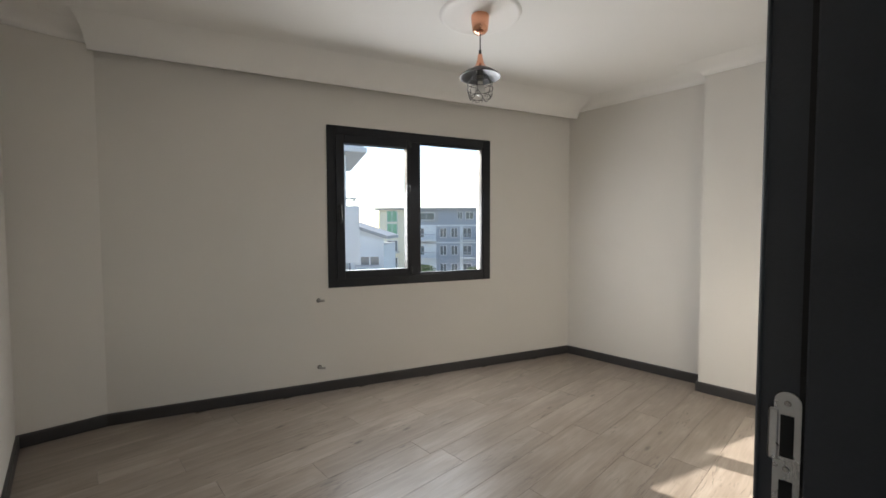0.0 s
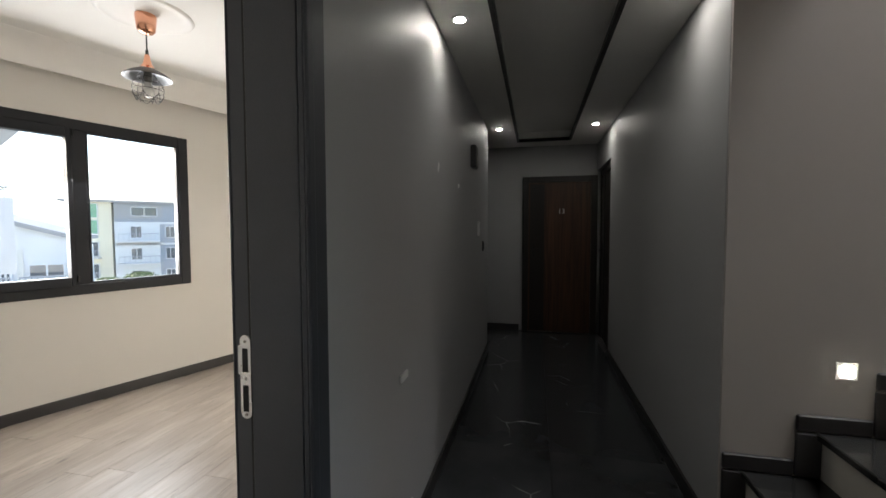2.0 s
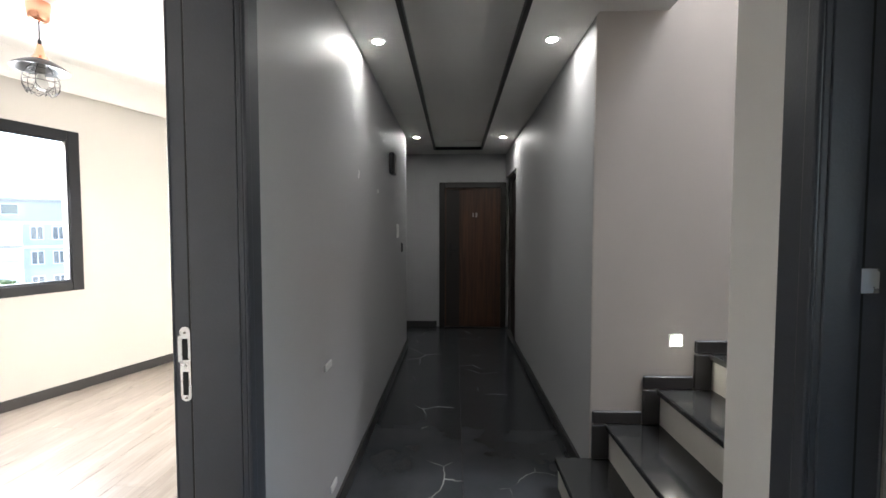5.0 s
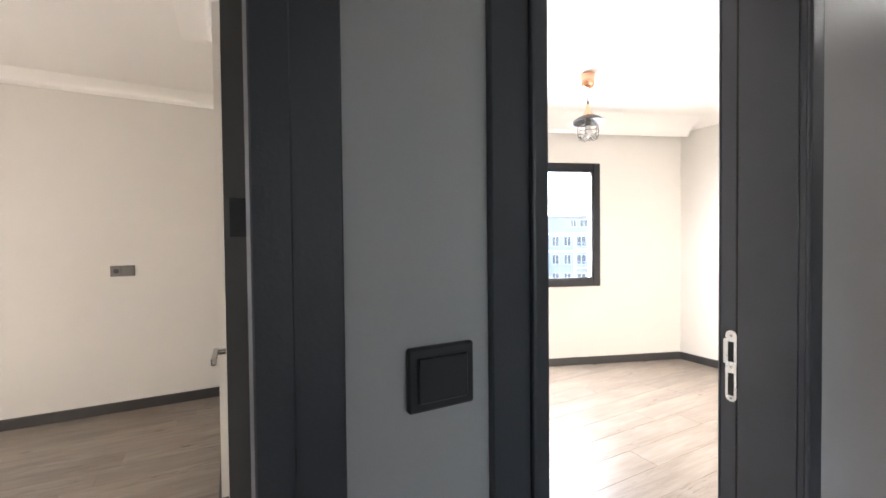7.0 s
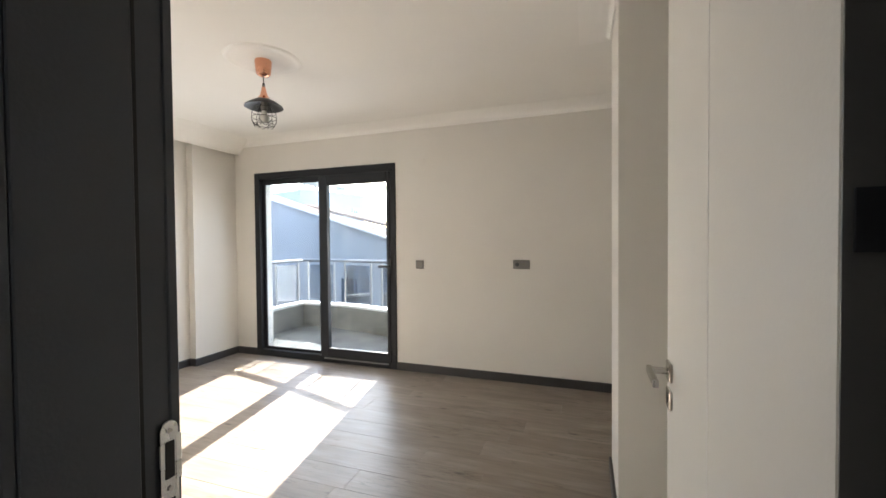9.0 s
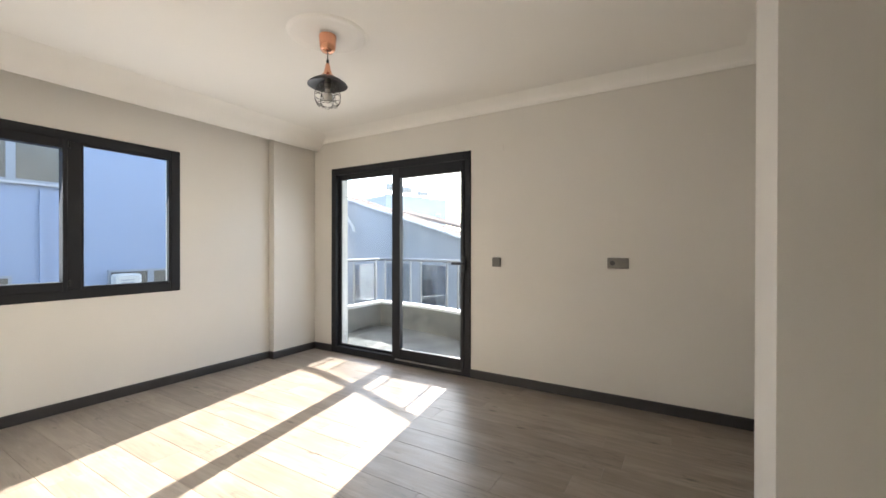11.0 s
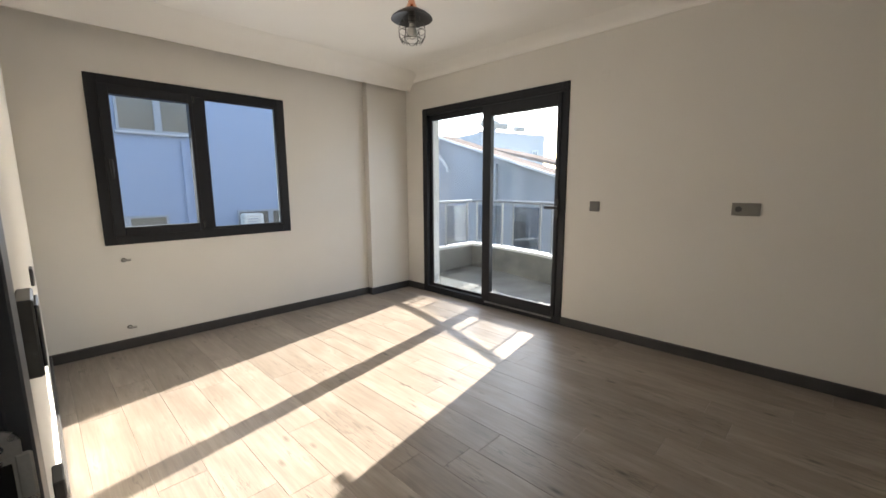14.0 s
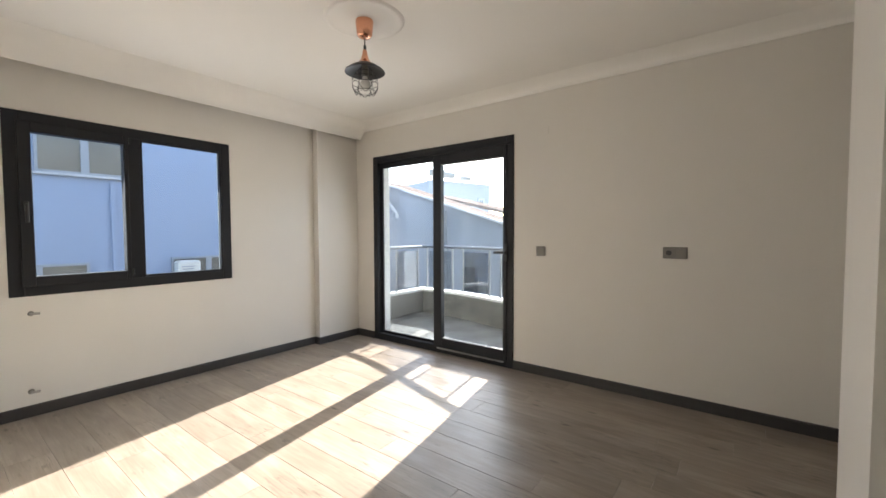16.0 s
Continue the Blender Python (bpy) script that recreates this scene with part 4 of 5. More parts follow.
LAMP_A, LAMP_B = (-1.95, 2.165), (-2.15, -2.45)
pendant(pose(*LAMP_A, CEIL - 0.004), "copper and black pendant lamp with a wire cage")
pendant(pose(*LAMP_B, CEIL - 0.004, 0, 0, 20), "copper and black pendant lamp on a shorter cord", 0.05)
for x, y in (LAMP_A, LAMP_B):
    rose = structure("ceiling_rose", lathe([(0.0, -0.0), (0.0, -0.003), (0.09, -0.003), (0.17, -0.004), (0.2, -0.004), (0.212, -0.009), (0.225, -0.011), (0.236, -0.007), (0.243, 0.0)], 64, (x, y, CEIL)),
                     M_PLASTER, "round white plaster ceiling rose", "ceiling rose", True)


def downlight(x, y):
    d = thing("downlight", "small round recessed ceiling spotlight, lit", "downlight", pose(x, y, HALL_CEIL), group="hall downlights")
    part("ring", lathe([(0.028, 0.0), (0.028, -0.004), (0.044, -0.004), (0.046, 0.0)], 28), M_WHITEPL, d, "", True)
    part("lens", lathe([(0.0, -0.002), (0.028, -0.002)], 24), M_SPOT, d)
    s = new("spot_lamp", bpy.data.lights.new("spot", "SPOT"))
    s.data.energy, s.data.spot_size, s.data.spot_blend, s.data.shadow_soft_size, s.data.color = 0.27, radians(105), 0.9, 0.025, (0.93, 0.97, 1.0)
    s.matrix_basis = pose(x, y, HALL_CEIL - 0.012)
    return d


for x in (-0.12, 0.85):
    for y in (2.283, 4.583):
        downlight(x, y)


# ---- small fittings ----
def plate(name, at, w, h, mat, label, category, kind="switch", deep=0.011):
    p = thing(name, label, category, at)
    part("cover", boxes(((-w / 2, -deep, -h / 2), (w / 2, 0.0, h / 2)), bevel=0.003), mat, p)
    if kind == "switch":
        part("rocker", boxes(((-w / 2 + 0.012, -deep - 0.005, -h / 2 + 0.012), (w / 2 - 0.012, -deep + 0.0005, h / 2 - 0.012)), bevel=0.002), mat, p)
    elif kind == "double":
        for cx, sock in ((-w / 4, True), (w / 4, False)):
            m = part("module", boxes(((cx - w / 4 + 0.009, -0.0135, -h / 2 + 0.01), (cx + w / 4 - 0.009, -0.0105, h / 2 - 0.01)), bevel=0.0015), mat, p)
            if sock:
                bm = bmesh.new()
                bmesh.ops.create_cone(bm, cap_ends=True, segments=24, radius1=0.019, radius2=0.019, depth=0.001, matrix=pose(cx, -0.0138, 0, 90))
                part("socket_well", bm, M_SWITCH, m)
    elif kind == "socket":
        bm = bmesh.new()
        bmesh.ops.create_cone(bm, cap_ends=True, segments=24, radius1=0.02, radius2=0.02, depth=0.001, matrix=pose(0, -deep - 0.0004, 0, 90))
        part("socket_well", bm, M_SWITCH, p)
    return p


# faces: local -y points out of the wall
plate("light_switch", pose(XL + 0.004, 0.03, 1.163, 0, 0, 90), 0.095, 0.082, M_SWITCH, "dark grey light switch between two doorways", "switch")
plate("light_switch", pose(XO, -2.024, 1.114, 0, 0, 90), 0.085, 0.085, M_SOCKET, "grey light switch beside the balcony door", "switch")
plate("wall_socket", pose(XO, -0.985, 1.126, 0, 0, 90), 0.158, 0.085, M_SOCKET, "grey double socket plate on the wall", "socket", "double")
plate("light_switch", pose(XLI, -1.5, 1.05, 0, 0, -90), 0.12, 0.13, M_SWITCH, "dark grey light switch beside the doorway", "switch", "switch", 0.022)
plate("wall_socket", pose(XLI, -1.76, 0.6, 0, 0, -90), 0.085, 0.085, M_SWITCH, "dark grey socket low on the wall", "socket", "socket", 0.02)
plate("wall_socket", pose(XLI, -2.84, 0.94, 0, 0, -90), 0.085, 0.07, M_SWITCH, "dark grey socket on the wall", "socket", "socket")
plate("blank_plate", pose(XO, -1.99, 2.165, 0, 0, 90), 0.062, 0.062, M_WALL, "small painted-over blanking plate high on the wall", "plate", "plain", 0.004)
plate("hall_switch", pose(XL + 0.004, 3.86, 1.335, 0, 0, 90), 0.08, 0.13, M_WHITEPL, "white wall switch in the hall", "switch")
plate("door_bell", pose(XL + 0.004, 4.17, 1.165, 0, 0, 90), 0.05, 0.1, M_SWITCH, "small black bell push", "bell push")
box = thing("emergency_light", "dark wall-mounted emergency light box in the hall", "light box", pose(XL + 0.004, 3.47, 1.82, 0, 0, 90))
part("housing", boxes(((-0.065, -0.045, 0.0), (0.065, 0.0, 0.18)), bevel=0.008), M_BLACKMETAL, box)
part("lens", boxes(((-0.05, -0.05, 0.02), (0.05, -0.044, 0.1)), bevel=0.003), M_SOCKET, box)
for y, z, a in ((2.32, 1.66, 25), (2.9, 1.62, 80)):
    tape = tagged(part("tape_scrap", boxes(((-0.012, -0.002, -0.025), (0.012, 0.0, 0.025))), M_WHITEPL, None, "scrap of white tape on the hall wall"), "", "tape")
    tape.matrix_basis = pose(XL + 0.0045, y, z, 0, 0, 90) @ pose(0, 0, 0, 0, a, 0)
for y, z in ((1.71, 0.745), (1.77, 0.17)):
    plate("blank_plate", pose(XL + 0.004, y, z, 0, 0, 90), 0.085, 0.03, M_WHITEPL, "small white blanking strip low on the hall wall", "plate", "plain")


def pipe_stub(at, label):
    p = thing("radiator_pipe", label, "pipe stub", at)
    bm = bmesh.new()
    tube_into(bm, [(0, 0.01, 0), (0, -0.03, 0), (0.012, -0.045, 0.003), (0.04, -0.05, 0.003)], 0.009, 10)
    part("pipe", bm, M_PIPE, p, smooth=True)
    bm = bmesh.new()
    bmesh.ops.create_cone(bm, cap_ends=True, segments=18, radius1=0.018, radius2=0.015, depth=0.006, matrix=pose(0, -0.003, 0, 90))
    part("collar", bm, M_SOCKET, p)
    return p


s = (1.797 - 0.5) / SKEW_DIR.y
foot = SKEW_A + SKEW_DIR * s
for z in (0.745, 0.203):
    pipe_stub(pose(foot.x, foot.y, z, 0, 0, SKEW_ANGLE), "grey capped radiator pipe sticking out of the wall")
for x, z in ((-0.92, 0.724), (-0.905, 0.176)):
    p = pipe_stub(pose(x, YW, z, 0, 0, 180), "grey capped radiator pipe sticking out of the wall")


# ---- outside ----
M_BLUE = material("blue_render", (0.25, 0.305, 0.425), 0.85, vary=0.05, scale=0.8, grain=40, bump=0.15)
M_GREYBLUE = material("grey_blue_render", (0.245, 0.26, 0.28), 0.85, vary=0.12, scale=0.9, grain=30, bump=0.2)
M_WHITEWALL = material("white_render", (0.58, 0.59, 0.61), 0.85, vary=0.06, scale=0.6, grain=30, bump=0.15)
M_GREYWALL = material("slate_grey_render", (0.27, 0.29, 0.33), 0.8, vary=0.06, scale=0.6, grain=30, bump=0.1)
M_CREAM = material("cream_render", (0.66, 0.62, 0.5), 0.85, vary=0.05, scale=0.6, grain=30, bump=0.1)
M_ROOFTILE = material("clay_roof_tile", (0.23, 0.185, 0.16), 0.9, specular=0.0, vary=0.2, scale=3, grain=30, bump=0.3)
M_ROOFGREY = material("grey_roof", (0.3, 0.3, 0.31), 0.8, vary=0.12, scale=1, grain=20, bump=0.2)
# white walls with bluish shade put into the colour; also blue-grey sills
M_SHADEDPALE = material("shaded_pale_render", (0.4, 0.42, 0.45), 0.85, vary=0.08, scale=0.6, grain=30, bump=0.12)
M_DARKGLASS = material("dark_window_glass", (0.06, 0.075, 0.09), 0.12, vary=0.1, bump=0, specular=0.8)
# the brownish beige reflection in these panes is put into their base colour
M_REFLECTGLASS = material("beige_reflection_glass", (0.15, 0.14, 0.12), 0.22, vary=0.25, scale=1.5, bump=0, specular=0.6)
M_GREENGLASS = material("green_window_glass", (0.16, 0.34, 0.24), 0.15, vary=0.1, bump=0)
M_GROUND = material("dry_ground", (0.3, 0.28, 0.24), 0.95, vary=0.25, scale=0.2, grain=8, bump=0.3)
M_TRUNK = material("bark", (0.13, 0.09, 0.06), 0.9, vary=0.2, scale=8, grain=40, bump=0.4)
M_LEAF = material("leaf_green", (0.07, 0.11, 0.03), 0.6, vary=0.35, scale=5, grain=30, bump=0.1)

structure("ground", boxes(((-900, -900, -7.0), (900, 900, -6.5))), M_GROUND, "dry pale ground between the houses", "ground")


def facade_house(name, label, p, q, depth, z0, z1, wall_mat, windows, roof=None, balconies=(), bands=()):
    """A house whose front runs from p to q (seen from the flat, first to last from the left). windows: (u0, u1, z0, z1, glass) on the front."""
    a, b = Vector(p), Vector(q)
    w = (b - a).length
    ang = math.degrees(math.atan2(b.y - a.y, b.x - a.x))
    house = thing(name, label, "house", pose(a.x, a.y, 0, 0, 0, ang))
    part("wall", boxes(((0, 0.0, z0), (w, depth, z1))), wall_mat, house)
    for u0, u1, lo, hi, mat in bands:
        part("wall_band", boxes(((u0 * w, -0.06, lo), (u1 * w, 0.0, hi))), mat, house)
    for u0, u1, lo, hi, mat in windows:
        f = 0.09
        win = part("window", boxes(((u0 * w, -0.12, lo), (u0 * w + f, 0.02, hi)), ((u1 * w - f, -0.12, lo), (u1 * w, 0.02, hi)), ((u0 * w + f, -0.12, hi - f), (u1 * w - f, 0.02, hi)), ((u0 * w + f, -0.12, lo), (u1 * w - f, 0.02, lo + f)),
                                   (((u0 + u1) / 2 * w - 0.04, -0.12, lo + f), ((u0 + u1) / 2 * w + 0.04, 0.02, hi - f))), M_WHITEWALL, house)
        part("pane", boxes(((u0 * w + f, -0.09, lo + f), (u1 * w - f, -0.065, hi - f))), mat, win)
    for u0, u1, lo in balconies:
        bal = part("balcony", boxes(((u0 * w, -1.2, lo - 0.18), (u1 * w, -0.061, lo))), M_WHITEWALL, house)
        part("balcony_rail", boxes(((u0 * w, -1.2, lo + 0.9), (u1 * w, -1.14, lo + 1.0)), *[((u0 * w + k * (u1 - u0) * w / 8 - 0.025, -1.19, lo), (u0 * w + k * (u1 - u0) * w / 8 + 0.025, -1.15, lo + 0.9)) for k in range(9)]), M_GREYWALL, bal)
    if roof == "flat":
        part("roof", boxes(((-0.6, -0.6, z1), (w + 0.6, depth + 0.6, z1 + 0.3))), M_ROOFGREY, house)
    return house


# the slate-grey apartment block far down the slope
W = []
for lo in (-6.2, -3.1, -0.05):
    for u0, u1 in ((0.14, 0.25), (0.47, 0.57), (0.63, 0.73), (0.8, 0.93)):
        W.append((u0, u1, lo + 0.3, lo + 2.0, M_DARKGLASS))
W += [(0.15, 0.4, 3.3, 4.6, M_DARKGLASS), (0.72, 0.8, 3.4, 4.7, M_DARKGLASS), (0.84, 0.96, 3.4, 4.7, M_DARKGLASS)]
facade_house("apartment_block", "slate-grey and white apartment block with a flat roof", (-55.5, 43.6), (-47.3, 52.4), 14, -9, 5.1, M_GREYWALL, W, "flat",
             [(0.04, 0.42, -0.1), (0.04, 0.42, -3.2), (0.78, 0.97, -0.1), (0.78, 0.97, -3.2)],
             [(0.0, 0.42, -9, 2.2, M_WHITEWALL), (0.0, 1.0, 2.2, 2.5, M_WHITEWALL), (0.0, 1.0, -0.75, -0.45, M_WHITEWALL), (0.76, 0.8, -9, 2.2, M_WHITEWALL), (0.0, 0.45, 3.0, 4.8, M_ROOFGREY)])
W = [(0.3, 0.7, lo, lo + 2.0, M_GREENGLASS if lo > 0 else M_DARKGLASS) for lo in (-5.2, -2.2, 0.8, 3.0)]
facade_house("apartment_block", "cream apartment block with tall green glazing", (-60.5, 41.2), (-56.3, 43.9), 10, -9, 5.2, M_CREAM, W, "flat", [(0.25, 0.75, -5.3), (0.25, 0.75, -2.3)])

# white gabled house below the window
gable = facade_house("gabled_house", "white house with a sloping roof and open balconies", (-28.3, 14.9), (-25.6, 17.9), 9, -7, 0.3, M_WHITEWALL,
                     [(0.12, 0.24, -1.9, -0.4, M_DARKGLASS), (0.28, 0.4, -1.9, -0.4, M_DARKGLASS), (0.55, 0.93, -1.3, -0.5, M_DARKGLASS), (0.55, 0.93, -3.9, -3.1, M_DARKGLASS), (0.12, 0.24, -4.5, -3.0, M_DARKGLASS), (0.28, 0.4, -4.5, -3.0, M_DARKGLASS)],
                     None, [(0.08, 0.44, -2.1), (0.08, 0.44, -4.7), (0.52, 0.97, -2.1), (0.52, 0.97, -4.7)],
                     [(0.0, 0.06, -7, 0.3, M_CAP), (0.45, 0.51, -7, 0.3, M_CAP)])
GW = (Vector((-25.6, 17.9)) - Vector((-28.3, 14.9))).length
bm = bmesh.new()
v = [bm.verts.new(c) for c in ((-0.3, -0.3, 2.3), (GW + 0.3, -0.3, 0.75), (GW + 0.3, 9.3, 0.75), (-0.3, 9.3, 2.3), (-0.3, -0.3, 2.55), (GW + 0.3, -0.3, 1.0), (GW + 0.3, 9.3, 1.0), (-0.3, 9.3, 2.55))]
for f in ((0, 3, 2, 1), (4, 5, 6, 7), (0, 1, 5, 4), (1, 2, 6, 5), (2, 3, 7, 6), (3, 0, 4, 7)):
    bm.faces.new([v[k] for k in f])
part("roof", bm, M_ROOFGREY, gable)
bm = bmesh.new()
v = [bm.verts.new(c) for c in ((0, 0, 0.3), (GW, 0, 0.3), (GW, 0, 0.8), (0, 0, 2.32), (0, 0.3, 0.3), (GW, 0.3, 0.3), (GW, 0.3, 0.8), (0, 0.3, 2.32))]
for f in ((0, 1, 2, 3), (7, 6, 5, 4), (0, 3, 7, 4), (1, 5, 6, 2), (3, 2, 6, 7)):
    bm.faces.new([v[k] for k in f])
part("gable", bm, M_WHITEWALL, gable)

# near white house: tall pane, balcony parapet and a wide eave
near = facade_house("neighbour_house", "white neighbouring house with a glazed corner and a wide eave", (-11.75, 1.1), (-9.75, 5.72), 6, -7, 3.3, M_WHITEWALL,
                    [(0.72, 0.985, 1.95, 3.2, M_GREYBLUE), (0.3, 0.6, -2.0, -0.3, M_DARKGLASS), (0.72, 0.95, -2.0, -0.3, M_DARKGLASS)])
NW = (Vector((-9.75, 5.72)) - Vector((-11.75, 1.1))).length
part("eave", boxes(((-0.4, -0.35, 3.32), (NW + 0.5, 3.0, 3.46)), ((-0.3, -0.28, 3.46), (NW + 0.42, 2.9, 3.54)), bevel=0.02), M_WHITEWALL, near)
bal = part("balcony", boxes(((NW * 0.55, -0.9, 0.55), (NW + 0.2, -0.02, 0.75)), ((NW * 0.55, -0.9, 0.75), (NW + 0.2, -0.78, 1.92)), ((NW + 0.08, -0.78, 0.75), (NW + 0.2, 0.4, 1.92))), M_WHITEWALL, near)
bm = bmesh.new()
tube_into(bm, [(NW * 0.55, -0.84, 2.1), (NW + 0.14, -0.84, 2.1), (NW + 0.14, 0.3, 2.1)], 0.02, 8)
for k in range(6):
    tube_into(bm, [(NW * 0.55 + (NW * 0.45 + 0.1) * k / 5, -0.84, 1.9), (NW * 0.55 + (NW * 0.45 + 0.1) * k / 5, -0.84, 2.1)], 0.012, 6)
part("balcony_rail", bm, M_STEEL, bal)

# blue house across the side gap, seen through the second window
blue = facade_house("blue_house", "blue rendered neighbouring house across a narrow gap", (3.0, -8.0), (-6.6, -8.0), 6, -7, 6.0, M_BLUE, [])
def house_window(x0, x1, z0, z1, label=""):
    """On the blue front, in its own frame: x runs from its first corner."""
    f, split = 0.035, x0 + (x1 - x0) * 0.45
    win = part("window", boxes(((x0, -0.03, z0), (x0 + f, 0.02, z1)), ((x1 - f, -0.03, z0), (x1, 0.02, z1)), ((x0 + f, -0.03, z0), (x1 - f, 0.02, z0 + f)), ((x0 + f, -0.03, z1 - f), (x1 - f, 0.02, z1)),
                               ((split, -0.03, z0 + f), (split + 0.09, 0.02, z1 - f))), M_GREYWALL, blue, label)
    for a, b in ((x0 + f, split), (split + 0.09, x1 - f)):
        part("pane", boxes(((a, -0.015, z0 + f), (b, -0.003, z1 - f))), M_REFLECTGLASS, win)
    part("sill", boxes(((x0 - 0.03, -0.06, z0 - 0.035), (x1 + 0.03, -0.001, z0)), bevel=0.006), M_SHADEDPALE, win)
    return win


house_window(4.42, 5.45, 2.1, 3.4)
house_window(3.9, 4.94, -0.5, 0.875)
house_window(5.95, 7.1, -0.5, 0.895)
part("wall_step", boxes(((5.2, -0.03, -7), (5.26, -0.001, 2.0)), ((5.2, -0.03, -7), (9.6, -0.0015, -0.9))), M_BLUE, blue)

unit = thing("outdoor_unit", "small beige air conditioning unit on the neighbour's sill", "air conditioner", pose(-2.97, -7.86, 0.62, 0, 0, 180))
part("casing", boxes(((0, -0.12, 0), (0.33, 0.1, 0.22)), bevel=0.03), M_CAP, unit)
part("grille", boxes(*[((0.05, -0.126, 0.04 + k * 0.04), (0.22, -0.119, 0.055 + k * 0.04)) for k in range(3)]), M_GREYWALL, unit)
part("bracket", boxes(((0.02, -0.1, -0.05), (0.06, 0.135, 0.0)), ((0.24, -0.1, -0.05), (0.28, 0.135, 0.0))), M_GREYWALL, unit)

# grey gabled house beyond the balcony
grey = thing("grey_house", "grey-blue house with a white verge and stained gable", "house", pose(0, 0, 0))
bm = bmesh.new()
pts = [(-11.5, -7.0), (-2.5, -7.0), (-2.5, 0.62), (-9.28, 2.72), (-11.5, 2.1)]
lo = [bm.verts.new((-9.0, y, z)) for y, z in pts]
hi = [bm.verts.new((-9.85, y, z)) for y, z in pts]
bm.faces.new(lo)
bm.faces.new(hi[::-1])
for k in range(5):
    bm.faces.new((lo[k], hi[k], hi[(k + 1) % 5], lo[(k + 1) % 5]))
bmesh.ops.recalc_face_normals(bm, faces=bm.faces)
part("wall", bm, M_GREYBLUE, grey)
def slab_along(y0, z0, y1, z1, x0, x1, t):
    bm = bmesh.new()
    v = [bm.verts.new(c) for c in ((x0, y0, z0), (x1, y0, z0), (x1, y1, z1), (x0, y1, z1), (x0, y0, z0 + t), (x1, y0, z0 + t), (x1, y1, z1 + t), (x0, y1, z1 + t))]
    for f in ((0, 3, 2, 1), (4, 5, 6, 7), (0, 1, 5, 4), (1, 2, 6, 5), (2, 3, 7, 6), (3, 0, 4, 7)):
        bm.faces.new([v[k] for k in f])
    bmesh.ops.recalc_face_normals(bm, faces=bm.faces)
    return bm
part("roof", slab_along(-9.28, 2.73, -2.3, 0.56, -9.9, -8.9, 0.05), M_ROOFTILE, grey)
part("verge", slab_along(-9.3, 2.74, -2.3, 0.57, -8.9, -8.84, 0.06), M_CAP, grey, "white painted verge board")
part("window", boxes(((-9.0, -6.4, -0.6), (-8.97, -5.95, 0.4))), M_DARKGLASS, grey)
part("downpipe", boxes(((-9.0, -7.02, -7), (-8.9, -6.94, 1.85))), M_GREYBLUE, grey)
bm = bmesh.new()
tube_into(bm, [(-8.8, -9.3, 2.55), (-8.8, -8.6, 1.86), (-8.8, -8.56, 1.8), (-8.8, -8.55, 1.69)], 0.045, 10)
part("gutter_pipe", bm, M_CAP, grey, "white slanting rainwater pipe", smooth=True)

# white house and lower wall behind it, both coloured as if shaded
white = facade_house("pale_house", "white house, its colour toned as in shade, with rooftop water heaters", (-19.4, -16.03), (-24.05, -14.55), 8, -7, 4.4, M_SHADEDPALE, [(0.78, 0.88, 2.9, 3.5, M_DARKGLASS)])
part("parapet", boxes(((-0.06, -0.06, 4.4), (4.94, 0.2, 4.46))), M_SHADEDPALE, white)
tile_roof = tagged(part("tiled_roof", slab_along(-12.4, 2.95, -8.2, 1.95, -17.0, -15.0, 0.12), M_ROOFTILE, None, "sunlit clay tile roof of a lower house"), "", "roof")
part("wall", boxes(((-16.9, -12.2, -7), (-15.1, -8.4, 1.95))), M_SHADEDPALE, tile_roof)
for k, (u, s) in enumerate(((0.2, 0.8), (0.36, 0.7), (0.66, 0.55))):
    base = Vector((-19.4, -16.03)).lerp(Vector((-24.05, -14.55)), u)
    heater = thing("water_heater", "rooftop solar water heater tank", "water heater", pose(base.x - 0.15, base.y - 0.48, 4.4, 0, 0, 162), group="rooftop heaters")
    bm = bmesh.new()
    bmesh.ops.create_cone(bm, cap_ends=True, segments=20, radius1=0.28 * s, radius2=0.28 * s, depth=1.3 * s, matrix=pose(0, 0, 0.75 * s, 0, 90, 0))
    part("tank", bm, M_PIPE, heater, smooth=True)
    part("stand", boxes(((-0.5 * s, -0.03, 0), (-0.44 * s, 0.03, 0.6 * s)), ((0.44 * s, -0.03, 0), (0.5 * s, 0.03, 0.6 * s))), M_GREYWALL, heater)


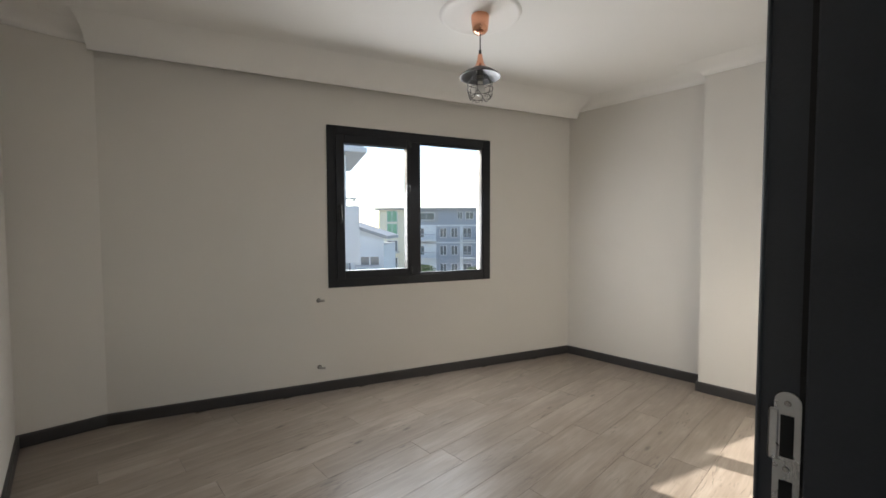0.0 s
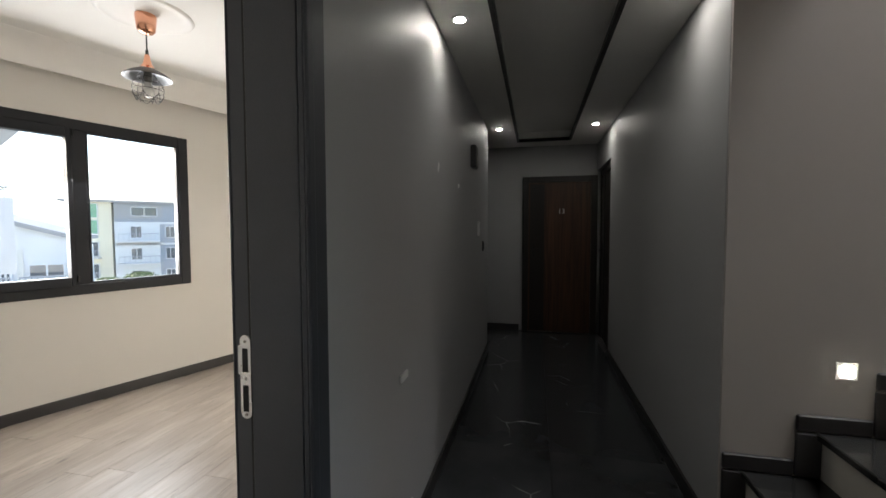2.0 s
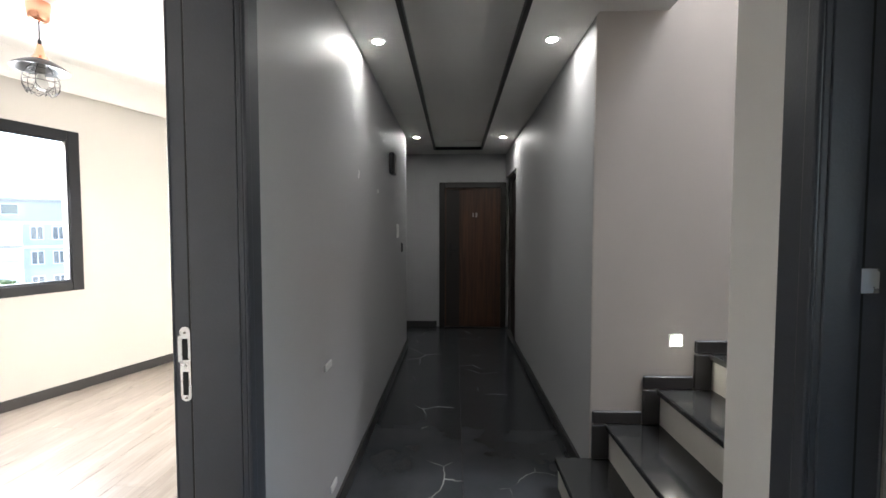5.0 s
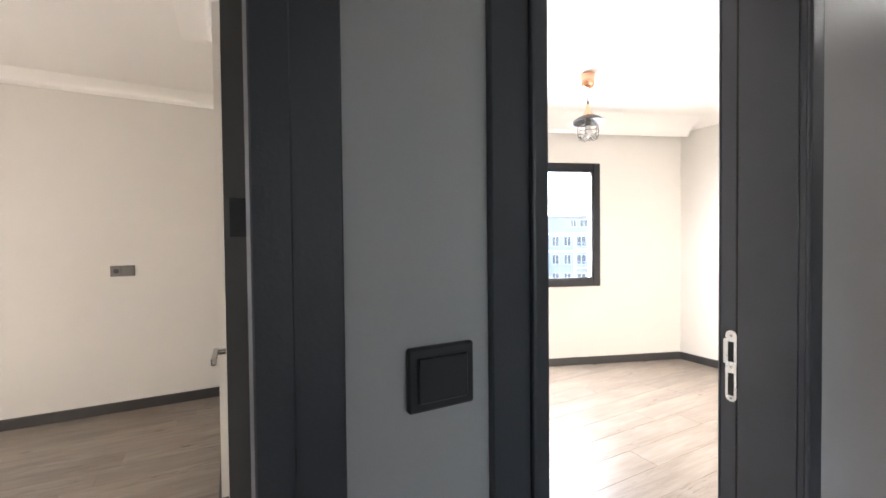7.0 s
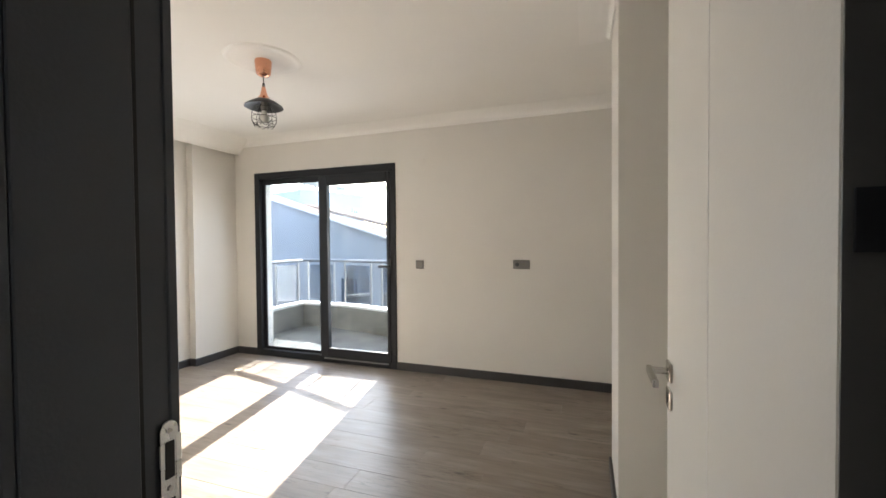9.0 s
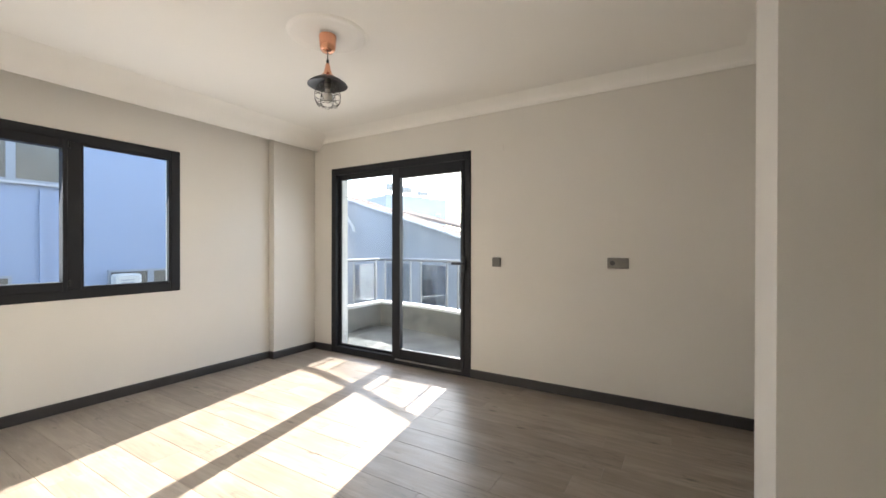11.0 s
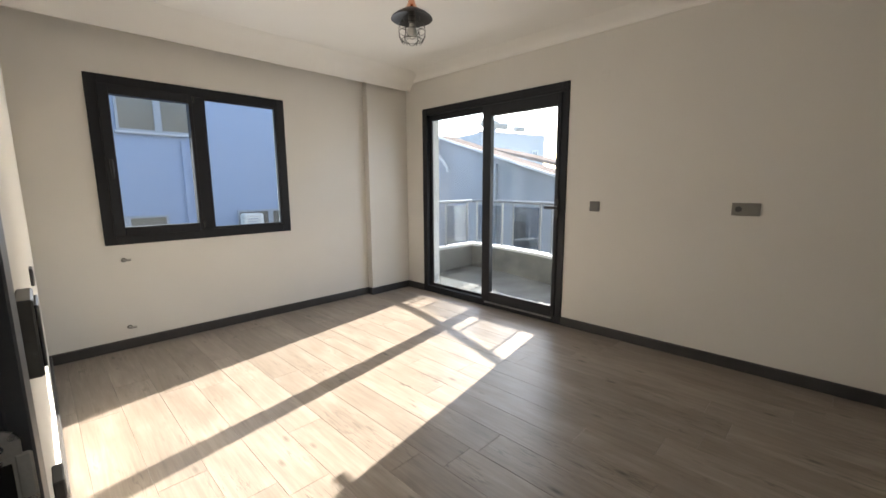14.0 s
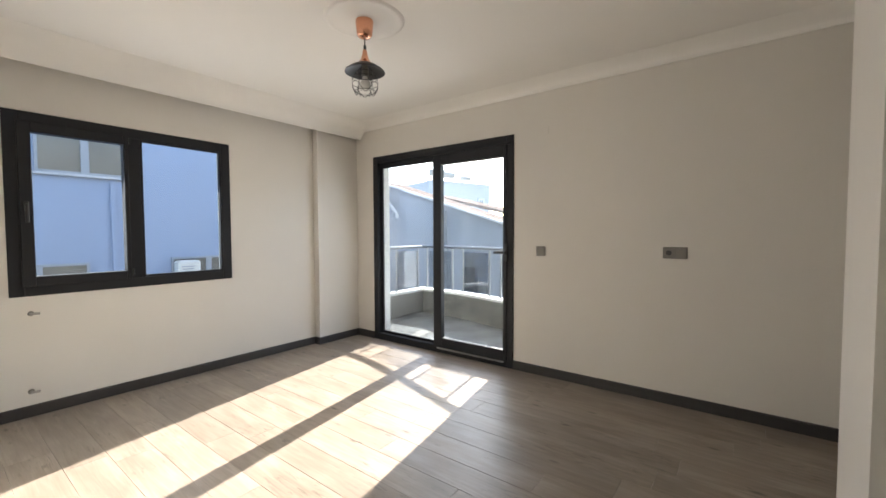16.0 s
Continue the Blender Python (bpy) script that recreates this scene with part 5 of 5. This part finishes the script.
def tree(at, height, spread, seed, label):
    r = random.Random(seed)
    t = thing("tree", label, "tree", at)
    bm = bmesh.new()
    tube_into(bm, [(0, 0, 0), (0.05, 0.02, height * 0.3), (0.0, 0.08, height * 0.55)], 0.12, 8)
    for k in range(5):
        a = k * 1.26
        tube_into(bm, [(0, 0.05, height * 0.4), (spread * 0.3 * math.cos(a), spread * 0.3 * math.sin(a), height * 0.62), (spread * 0.6 * math.cos(a), spread * 0.6 * math.sin(a), height * 0.78)], 0.045, 6)
    part("trunk", bm, M_TRUNK, t)
    verts, faces = [], []
    for k in range(1500):
        a, el, rad = r.uniform(0, 6.283), r.uniform(-0.6, 1.5), spread * r.uniform(0.35, 1.0) * (0.75 + 0.3 * math.sin(k % 7 * 2.1))
        c = Vector((rad * math.cos(a) * math.cos(el * 0.8), rad * math.sin(a) * math.cos(el * 0.8), height * 0.7 + spread * 0.6 * math.sin(el)))
        u = Vector((r.uniform(-1, 1), r.uniform(-1, 1), r.uniform(-1, 1))).normalized() * 0.13
        w = u.orthogonal().normalized() * 0.07
        n = len(verts)
        verts += [c - u, c + w, c + u, c - w]
        faces.append((n, n + 1, n + 2, n + 3))
    me = bpy.data.meshes.new("crown")
    me.from_pydata(verts, [], faces)
    me.materials.append(M_LEAF)
    crown = new("crown", me)
    crown.parent = t
    return t


tree(pose(-33.0, 28.2, -6.5), 4.6, 1.6, 3, "low green garden tree beyond the window")
tree(pose(-35.0, 27.0, -6.5), 4.2, 1.4, 5, "low green garden tree beyond the window")
tree(pose(-30.5, 33.5, -6.5), 4.4, 1.2, 8, "low green garden tree beyond the window")
garden = structure("garden_wall", boxes(((-36, 26.4, -7), (-24, 26.7, -2.9))), M_WHITEWALL, "white garden wall down the slope", "wall")
garden.matrix_basis = pose(-30, 29, 0, 0, 0, 42) @ pose(30, -26.5, 0)


# ---- floor boards and tiles ----
def board(w, l):
    return mesh_of("plank", boxes(((-w / 2 + 0.0005, -l / 2 + 0.0005, -0.01), (w / 2 - 0.0005, l / 2 - 0.0005, 0.0)), bevel=0.0009), M_LAM)


def lay(parent_name, x0, x1, y_range, seed):
    owner = bpy.data.objects[parent_name]
    r = random.Random(seed)
    w, full = 0.193, 1.29
    cache = {}
    x = x1
    while x > x0:
        ya, yb = y_range(x - w / 2)
        y = ya - r.uniform(0.0, full)
        while y < yb:
            a, b = max(y, ya), min(y + full, yb)
            if b - a > 0.02:
                key = round(b - a, 3)
                if key not in cache:
                    cache[key] = board(w, b - a)
                ob = new("plank", cache[key])
                ob.parent = owner
                ob.matrix_basis = pose(x - w / 2, (a + b) / 2, 0)
            y += full
        x -= w


fl_b = structure("floor_room_b", boxes(((XO - 0.02, YW - 0.02, -0.0118), (XLI + 0.1, -0.01, -0.0101))), M_SEAM, "grey-brown oak laminate floor of the balcony room", "floor")
fl_a = structure("floor_room_a", prism([(XO - 0.02, 0.06), (XLI + 0.1, 0.06), (XLI + 0.1, 4.22), (-2.55, 4.22), (XO - 0.02, 0.52)], -0.0118, -0.0101), M_SEAM, "grey-brown oak laminate floor of the window room", "floor")
lay("floor_room_b", XO - 0.1, XLI + 0.11, lambda x: (YW - 0.02, -0.01), 4)
lay("floor_room_a", XO - 0.1, XLI + 0.11, lambda x: (0.06, max(0.3, min(4.21, 0.65 + (x + 3.8) / 0.3478))), 9)

fl_h = structure("floor_hall", boxes(((XL + 0.11, -1.69, -0.0118), (0.99, 5.57, -0.0101))), M_GROUT, "black marble tile floor with pale veins", "floor")
def tile(x0, x1, y0, y1):
    ob = new("tile", mesh_of("tile", boxes(((x0 + 0.001, y0 + 0.001, -0.01), (x1 - 0.001, y1 - 0.001, 0.0)), bevel=0.001), M_TILE))
    ob.parent = fl_h


ys = [-1.7, -0.95, 0.25, 1.45, 2.65, 3.85, 5.05, 5.58]
for a, b in zip(ys, ys[1:]):
    tile(XLI + 0.112 if b < 1.5 else XL, 0.36, a, b)
    tile(0.36, 1.0, a, b)
    if a > 3.8:
        tile(-1.2, XL, max(a, 4.6), b)
        tile(-2.2, -1.2, max(a, 4.6), b)
for a, b in ((-1.7, -0.5), (-0.5, 0.93)):
    for c in (1.0, 2.2, 3.4):
        tile(c, min(c + 1.2, 4.2), a, b)
